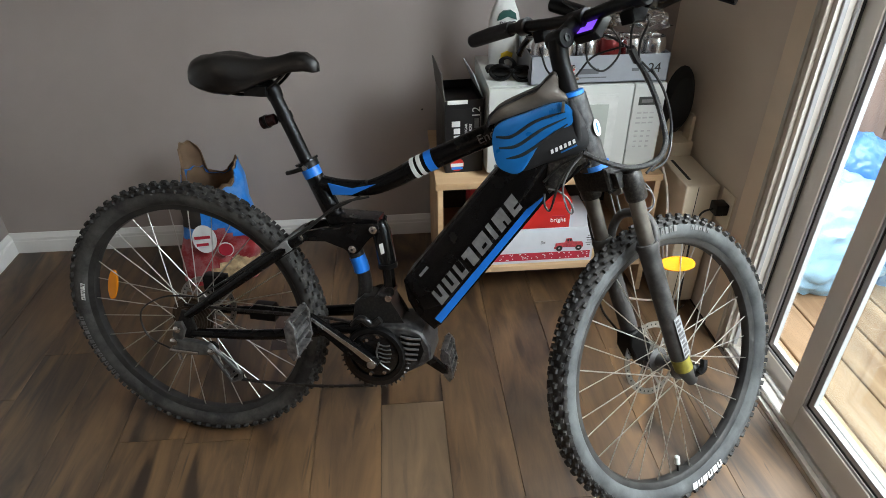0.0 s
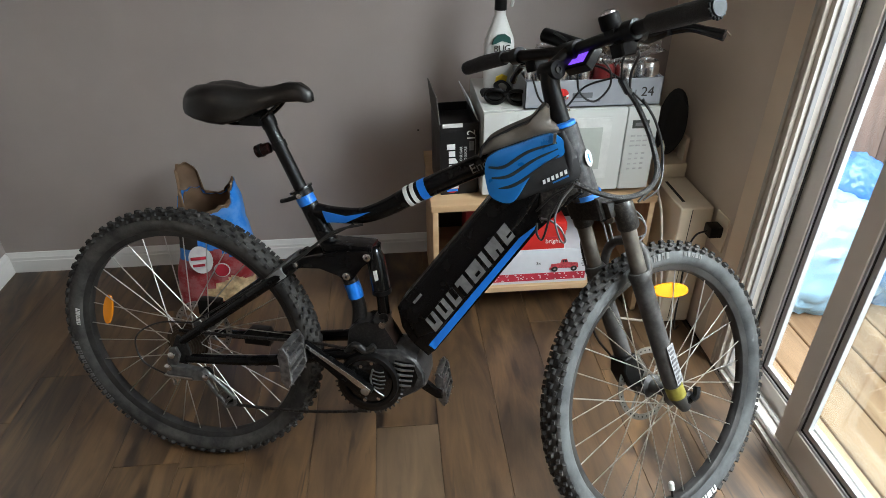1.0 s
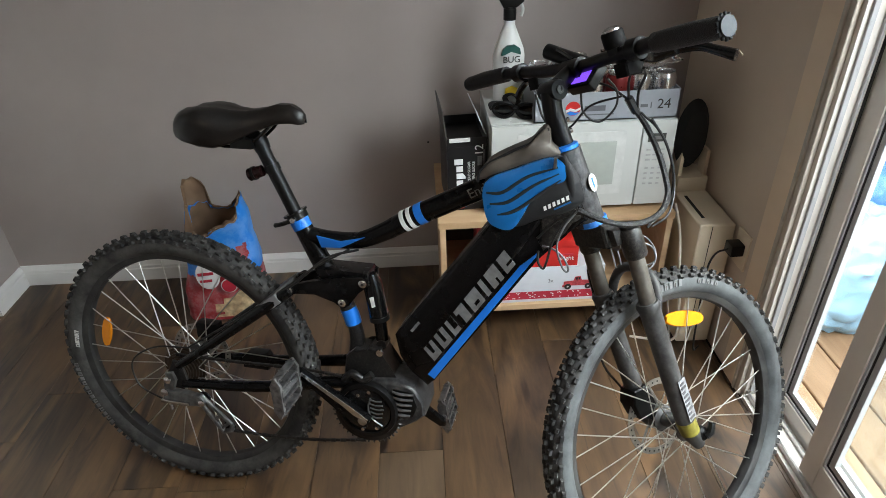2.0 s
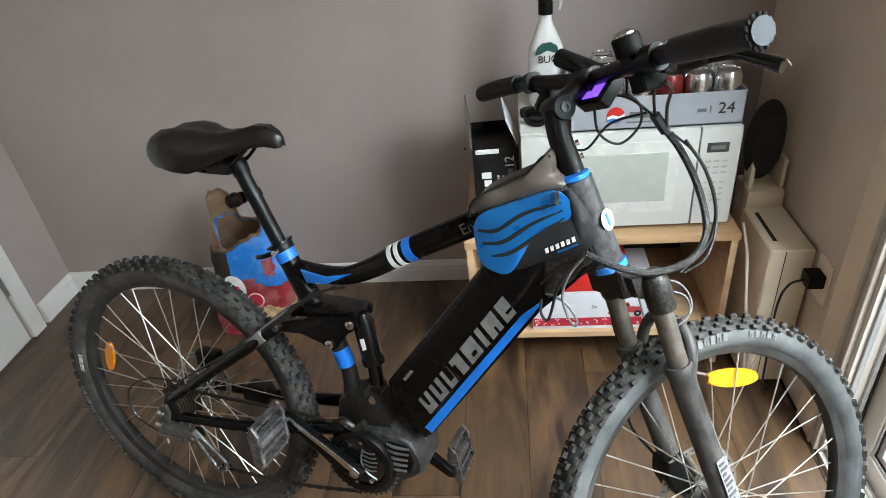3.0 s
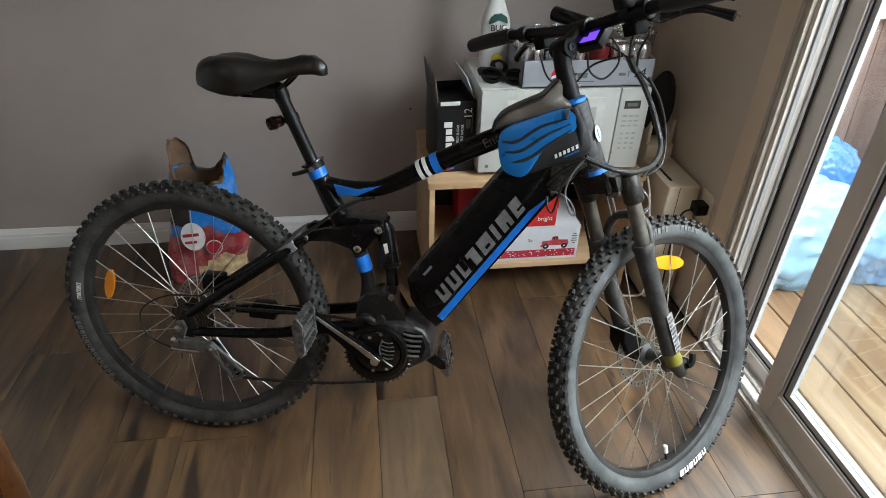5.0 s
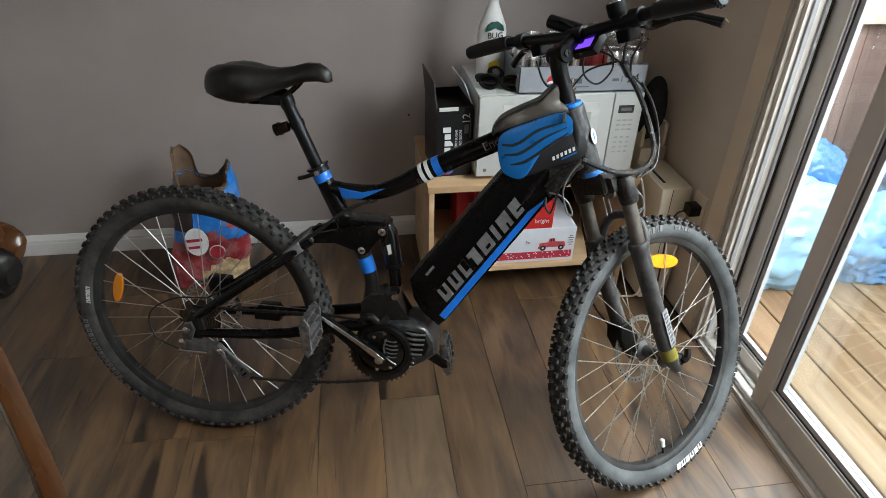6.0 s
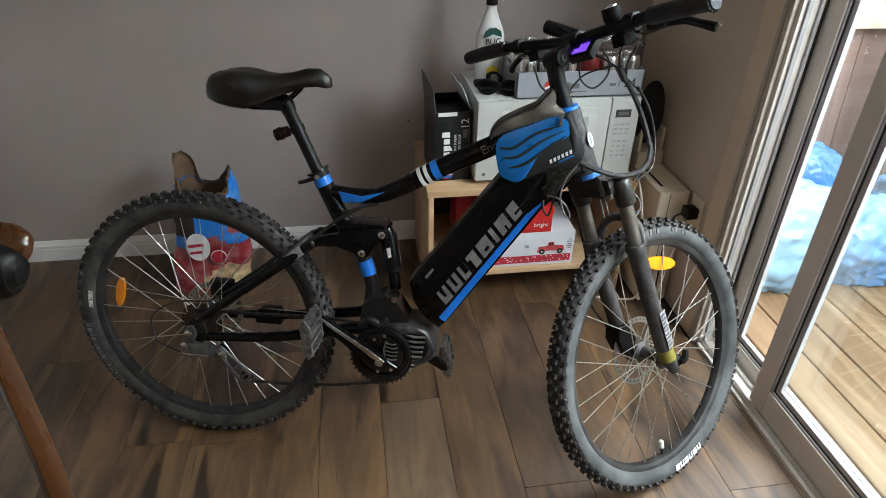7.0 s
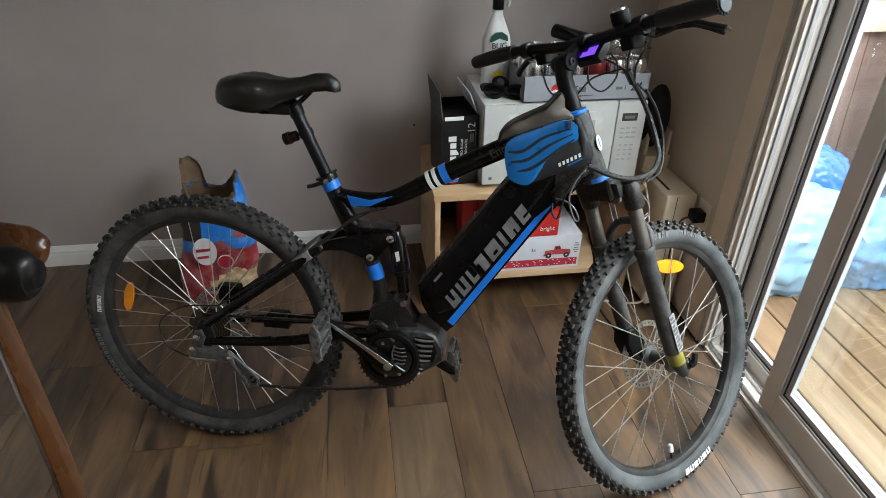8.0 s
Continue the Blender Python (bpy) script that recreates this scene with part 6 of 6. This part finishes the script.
part("brake_caliper", prism([(-0.055, 0.030), (-0.030, 0.012), (0.0, 0.040), (-0.010, 0.095), (-0.048, 0.100), (-0.062, 0.070)], 0.036, 0.086, 0.008, 3), BLACK_P, fk, "black front brake caliper")
part("brake_hose", tube(curve_pts([(-0.045, 0.085, 0.095), (-0.065, 0.092, 0.18), (-0.030, 0.094, 0.30), (-0.02, 0.085, 0.40), (0.03, 0.05, 0.46)]), 0.0028, 8), CABLE, fk)
hl = part("head_lamp", tube([(-0.012, -0.010, 0.455), (0.030, -0.010, 0.452)], [0.017, 0.019], 18), DSTEEL, bike, "small silver front lamp", m=FRONT)
part("lens", lathe([(0, 0), (0.016, 0), (0.012, 0.004), (0, 0.006)], 18, m=along((0.030, -0.010, 0.452), (0.06, -0.010, 0.450))), glass_mat("lamp_lens"), hl)
part("lamp_bracket", bx(-0.03, 0.0, -0.014, -0.006, 0.45, 0.49, 0.002), BLACK_P, hl)
stm = part("steerer", tube([(-0.044, 0, 0.500), (-0.044, 0, 0.685)], 0.016, 16), BLACK_P, bike, "black steerer", m=FRONT)
sx = part("stem", tube(curve_pts([(-0.044, 0, 0.668), (-0.044, 0, 0.70), (-0.043, 0, 0.745), (-0.034, 0, 0.780)]), [0.0195, 0.0190, 0.0185, 0.0195], 20), BLACK_P, bike, "black adjustable stem", m=FRONT)
part("stem_joint", lathe([(0, -0.023), (0.018, -0.023), (0.0195, -0.020), (0.0195, 0.020), (0.018, 0.023), (0, 0.023)], 22, m=Matrix.Translation((-0.030, 0, 0.781)) @ AXLE), BLACK_P, sx)
part("joint_bolt", lathe([(0, 0), (0.008, 0), (0.008, 0.003), (0.004, 0.003), (0.004, 0.001), (0, 0.001)], 14, m=pose(-0.030, -0.023, 0.781) @ FACE), mat("dark_bolt_steel", (0.07, 0.07, 0.07), 0.3, metal=0.8, bump=0), sx, "dark grey bolt head")
part("stem_arm", tube([(-0.030, 0, 0.781), (0.030, 0, 0.800)], [0.017, 0.016], 16), BLACK_P, sx)
part("bar_clamp", lathe([(0.0, -0.025), (0.020, -0.025), (0.020, 0.025), (0.0, 0.025)], 20, m=Matrix.Translation((0.034, 0, 0.800)) @ AXLE), BLACK_P, sx)
for z in (0.700, 0.722):
    part("stem_bolt", lathe([(0, 0), (0.0045, 0), (0.0045, 0.005), (0, 0.005)], 10, m=along((-0.026, -0.008, z), (0.0, -0.020, z))), SILVER, sx, "small silver bolt")
BAR = [(0.022, -0.345, 0.805), (0.032, -0.22, 0.808), (0.036, -0.09, 0.804), (0.034, 0, 0.802), (0.034, 0.09, 0.812), (0.028, 0.22, 0.830), (0.016, 0.345, 0.833)]
BAR_H = 0.345
hb = part("handlebar", tube(curve_pts(BAR, 6), 0.0125, 16), BLACK_P, bike, "black riser handlebar", m=FRONT)


BLACK_R = mat("matt_black_plastic", (0.004, 0.004, 0.004), 0.6, bump=0.1, spec=0.15)


def bar_at(y):
    line = curve_pts(BAR, 12)
    return min(line, key=lambda p: abs(p.y - y))


for sd in (-1, 1):
    inn = 0.205
    pts = [bar_at(sd * inn), bar_at(sd * (BAR_H - 0.06)), bar_at(sd * (BAR_H - 0.003))]
    g = part("grip", tube(pts, [0.0165, 0.0175, 0.0165], 20), mat("black_rubber_grip" + str(sd + 1), (0.015, 0.015, 0.016), 0.62, bump=0.8, bump_scale=500), bike, "black rubber grip", m=FRONT)
    e = bar_at(sd * BAR_H)
    q = e + (e - bar_at(sd * 0.25)).normalized() * 0.008
    part("bar_end_plug", tube([e - (q - e) * 0.3, q], 0.0150, 20), mat("grey_end_plug" + str(sd + 1), (0.022, 0.028, 0.034), 0.65, bump=0.1), g, "blue-grey end plug")
    bm = bmesh.new()
    for k in range(14):
        t = 2 * math.pi * k / 14
        c = along(e, q) @ Vector((0.0168 * math.cos(t), 0.0168 * math.sin(t), 0.002))
        lathe([(0, -0.004), (0.0028, -0.003), (0.0028, 0.003), (0, 0.004)], 8, m=Matrix.Translation(c), bm=bm)
    if sd < 0:
        part("plug_rim", bm, BLACK_P, g, "notched black rim")
    else:
        bm.free()
    lc = bar_at(sd * 0.165)
    lv = part("brake_lever", tube([lc + Vector((0, -0.012, 0)), lc + Vector((0, 0.012, 0))], 0.0185, 16), BLACK_P, bike, "black brake lever and clamp", m=FRONT)
    part("lever_body", tube(curve_pts([lc + Vector((0.012, 0, -0.012)), lc + Vector((0.032, sd * 0.005, -0.022)), lc + Vector((0.040, sd * 0.045, -0.022))]), [0.013, 0.014, 0.010], 12), BLACK_G, lv)
    part("lever_blade", tube(curve_pts([lc + Vector((0.044, sd * 0.030, -0.024)), lc + Vector((0.058, sd * 0.07, -0.030)), lc + Vector((0.058, sd * 0.10, -0.042)), lc + Vector((0.062, sd * 0.130, -0.058))]), [0.0055, 0.006, 0.006, 0.0075], 10, squash=1.3), BLACK_G, lv, "glossy black lever blade")
    # thin bronze strip, modelled as the highlight along the blade
    part("blade_edge", tube(curve_pts([lc + Vector((0.056, sd * 0.060, -0.023)), lc + Vector((0.062, sd * 0.095, -0.034)), lc + Vector((0.066, sd * 0.128, -0.050)), lc + Vector((0.063, sd * 0.139, -0.060))]), 0.0016, 6), mat("worn_bronze_edge" + str(sd + 1), (0.42, 0.34, 0.27), 0.28, metal=1.0, bump=0), lv, "bright bronze strip for the highlight along the lever's edge")
    part("adjuster", tube([lc + Vector((0.034, sd * 0.012, -0.010)), lc + Vector((0.040, sd * 0.022, -0.004))], 0.005, 8), SILVER, lv, "silver adjuster screw")
    part("shifter", prism([(-0.020, -0.014), (0.014, -0.020), (0.028, 0.0), (0.014, 0.014), (-0.018, 0.010)], -0.017, 0.017, 0.007, 3), BLACK_R, lv, "black shifter pod", m=Matrix.Translation(lc + Vector((0.010, -sd * 0.040, -0.026))))
bc = bar_at(-0.125)
bl = part("bell", lathe([(0, 0.004), (0.0185, 0.004), (0.0195, 0.008), (0.0195, 0.028), (0.0175, 0.031), (0, 0.031)], 24, m=Matrix.Translation(bc + Vector((0, 0, 0.010)))), BLACK_R, bike, "black bell with a chrome dome", m=FRONT)
part("bell_dome", lathe([(0.0150, 0.0311), (0.0148, 0.034), (0.011, 0.0375), (0.004, 0.039), (0, 0.039)], 24, m=Matrix.Translation(bc + Vector((0, 0, 0.010)))), SILVER, bl, "chrome dome")
part("bell_base", bx(-0.012, 0.012, -0.012, 0.012, 0, 0.014, 0.002), BLACK_P, bl, m=Matrix.Translation(bc))
dm = Matrix.Translation((0.030, -0.030, 0.778)) @ Matrix.Rotation(radians(-32), 4, "Y")
ds = part("display_unit", bx(-0.026, 0.026, -0.033, 0.033, -0.011, 0.011, 0.006, 3), BLACK_P, bike, "black e-bike display", m=FRONT @ dm)
part("screen", bx(-0.017, 0.017, -0.021, 0.021, 0.0105, 0.0122, 0.0006), SCREEN, ds, "lit violet screen")
part("display_bracket", tube([(-0.01, 0.03, -0.012), (0.01, 0.06, 0.02)], 0.006, 8), BLACK_P, ds)
ac = part("accessory_bar", tube([(0.060, -0.012, 0.796), (0.053, 0.082, 0.846)], 0.0155, 18), BLACK_P, bike, "short black accessory bar", m=FRONT)
part("bar_rib", tube([(0.046, 0.010, 0.818), (0.046, 0.044, 0.844)], 0.004, 8), BLACK_G, ac)

# cables in front of the bars, down to the frame
def fcable(name, pts, r, mt, label):
    return part(name, tube(curve_pts(pts, 8), r, 8), mt, bike, label, m=FRONT)


LOOPC = mat("grey_cable_loop", (0.12, 0.12, 0.125), 0.35, bump=0)
fcable("cable_loom", [(0.100, -0.052, 0.690), (0.117, -0.050, 0.650), (0.127, -0.050, 0.595), (0.122, -0.056, 0.545), (0.100, -0.070, 0.510), (0.058, -0.082, 0.492), (0.010, -0.086, 0.495), (-0.035, -0.083, 0.511), (-0.070, -0.070, 0.537), (-0.096, -0.048, 0.568)], 0.0058, BRAID, "braided black cable wrap looping to the frame")
fcable("cable_junction", [(0.090, -0.055, 0.715), (0.102, -0.051, 0.684)], 0.0085, CABLE, "black cable junction sleeve")
for pts, r in (([(0.050, -0.130, 0.775), (0.078, -0.10, 0.770), (0.088, -0.07, 0.745), (0.090, -0.055, 0.714)], 0.0025),
               ([(0.052, -0.150, 0.770), (0.082, -0.12, 0.752), (0.100, -0.075, 0.722), (0.101, -0.058, 0.690)], 0.0027),
               ([(0.045, 0.130, 0.775), (0.080, 0.08, 0.772), (0.092, 0.0, 0.750), (0.090, -0.05, 0.716)], 0.0025),
               ([(0.040, 0.150, 0.770), (0.020, 0.12, 0.715), (0.030, 0.07, 0.690), (0.060, 0.02, 0.720), (0.086, -0.045, 0.722)], 0.0022),
               ([(0.020, -0.02, 0.768), (0.020, -0.005, 0.720), (0.045, -0.01, 0.690), (0.075, -0.03, 0.705), (0.082, -0.04, 0.735), (0.060, -0.05, 0.765)], 0.0022),
               ([(0.120, -0.066, 0.66), (0.140, -0.064, 0.60), (0.140, -0.058, 0.53), (0.110, -0.048, 0.48), (0.05, -0.045, 0.462)], 0.0028),
               ([(0.025, -0.02, 0.455), (0.050, -0.03, 0.44), (0.056, -0.04, 0.410), (0.035, -0.05, 0.392), (0.0, -0.03, 0.395)], 0.0018),
               ([(0.010, -0.045, 0.452), (0.038, -0.055, 0.425), (0.030, -0.058, 0.395), (-0.004, -0.050, 0.388), (-0.012, -0.040, 0.420)], 0.0019),
               ([(0.016, 0.010, 0.470), (0.046, 0.012, 0.440), (0.050, 0.010, 0.400), (0.026, 0.006, 0.375)], 0.0024),
               ([(0.105, -0.060, 0.680), (0.134, -0.062, 0.630), (0.146, -0.060, 0.565), (0.128, -0.062, 0.508), (0.080, -0.078, 0.478), (0.040, -0.070, 0.470)], 0.0022),
               ([(0.02, 0.03, 0.46), (0.022, 0.03, 0.42), (0.018, 0.028, 0.385)], 0.0019),
               ([(0.006, 0.03, 0.46), (0.008, 0.032, 0.42), (0.004, 0.03, 0.385)], 0.0019)):
    fcable("cable", pts, r, CABLE if r > 0.002 else LOOPC, "thin black cable" if r > 0.002 else "thin grey cable loop")

for pts, r, mt, lb in (([(0.913, -0.056, 0.849), (0.890, -0.058, 0.817), (0.875, -0.058, 0.783), (0.867, -0.058, 0.741), (0.861, -0.058, 0.725), (0.851, -0.058, 0.737), (0.849, -0.050, 0.758)], 0.0024, CABLE, "thin black cable loop"),
                       ([(0.915, -0.056, 0.845), (0.894, -0.060, 0.814), (0.884, -0.060, 0.775), (0.895, -0.060, 0.737), (0.905, -0.058, 0.723), (0.909, -0.057, 0.730), (0.897, -0.056, 0.752), (0.877, -0.054, 0.766), (0.856, -0.048, 0.768)], 0.0021, LOOPC, "thin grey cable loop"),
                       ([(0.930, -0.056, 0.842), (0.905, -0.054, 0.838), (0.880, -0.048, 0.822), (0.860, -0.044, 0.800), (0.845, -0.040, 0.780)], 0.0026, CABLE, "thin black cable")):
    part("cable", tube(curve_pts(pts, 8), r, 8), mt, bike, lb)

# ---------------------------------------------------------------- pieces: floor planks and deck boards
PW = 0.178
rngp = random.Random(21)
plank_mesh = {}
for col in range(-9, 7):
    x0 = 0.2175 + col * PW
    xa, xb = max(x0, XL), min(x0 + PW, XR - 0.012)
    if xb - xa < 0.01:
        continue
    y = 1.402 - 1.22 * 3 if col == 0 else YF - rngp.uniform(0.0, 1.2)
    while y < YB:
        ya, yb = max(y, YF), min(y + 1.22, YB)
        y += 1.22
        if yb - ya < 0.02:
            continue
        pale = col == 0 and abs(yb - 1.402) < 0.01
        key = (round(xb - xa, 3), round(yb - ya, 3), pale)
        m = pose((xa + xb) / 2, (ya + yb) / 2, -0.004)
        if key not in plank_mesh:
            w, l = xb - xa - 0.0012, yb - ya - 0.0012
            plank_mesh[key] = part("plank", bx(-w / 2, w / 2, -l / 2, l / 2, -0.004, 0.004, 0.0004, 1), PLANK_L if pale else PLANK, fl, m=m)
        else:
            again(plank_mesh[key], m, fl)
first = None
for i in range(24):
    x0 = XR + 0.155 + 0.1545 * i + 0.0715
    if first is None:
        first = part("plank", bx(-0.0735, 0.0735, -2.7, 2.7, -0.014, 0.014, 0.003, 1), DECK, dk, m=pose(x0, -0.27, -0.134))
    else:
        again(first, pose(x0, -0.27 + 0.004 * (i % 3), -0.134 + 0.001 * (i % 2)), dk)
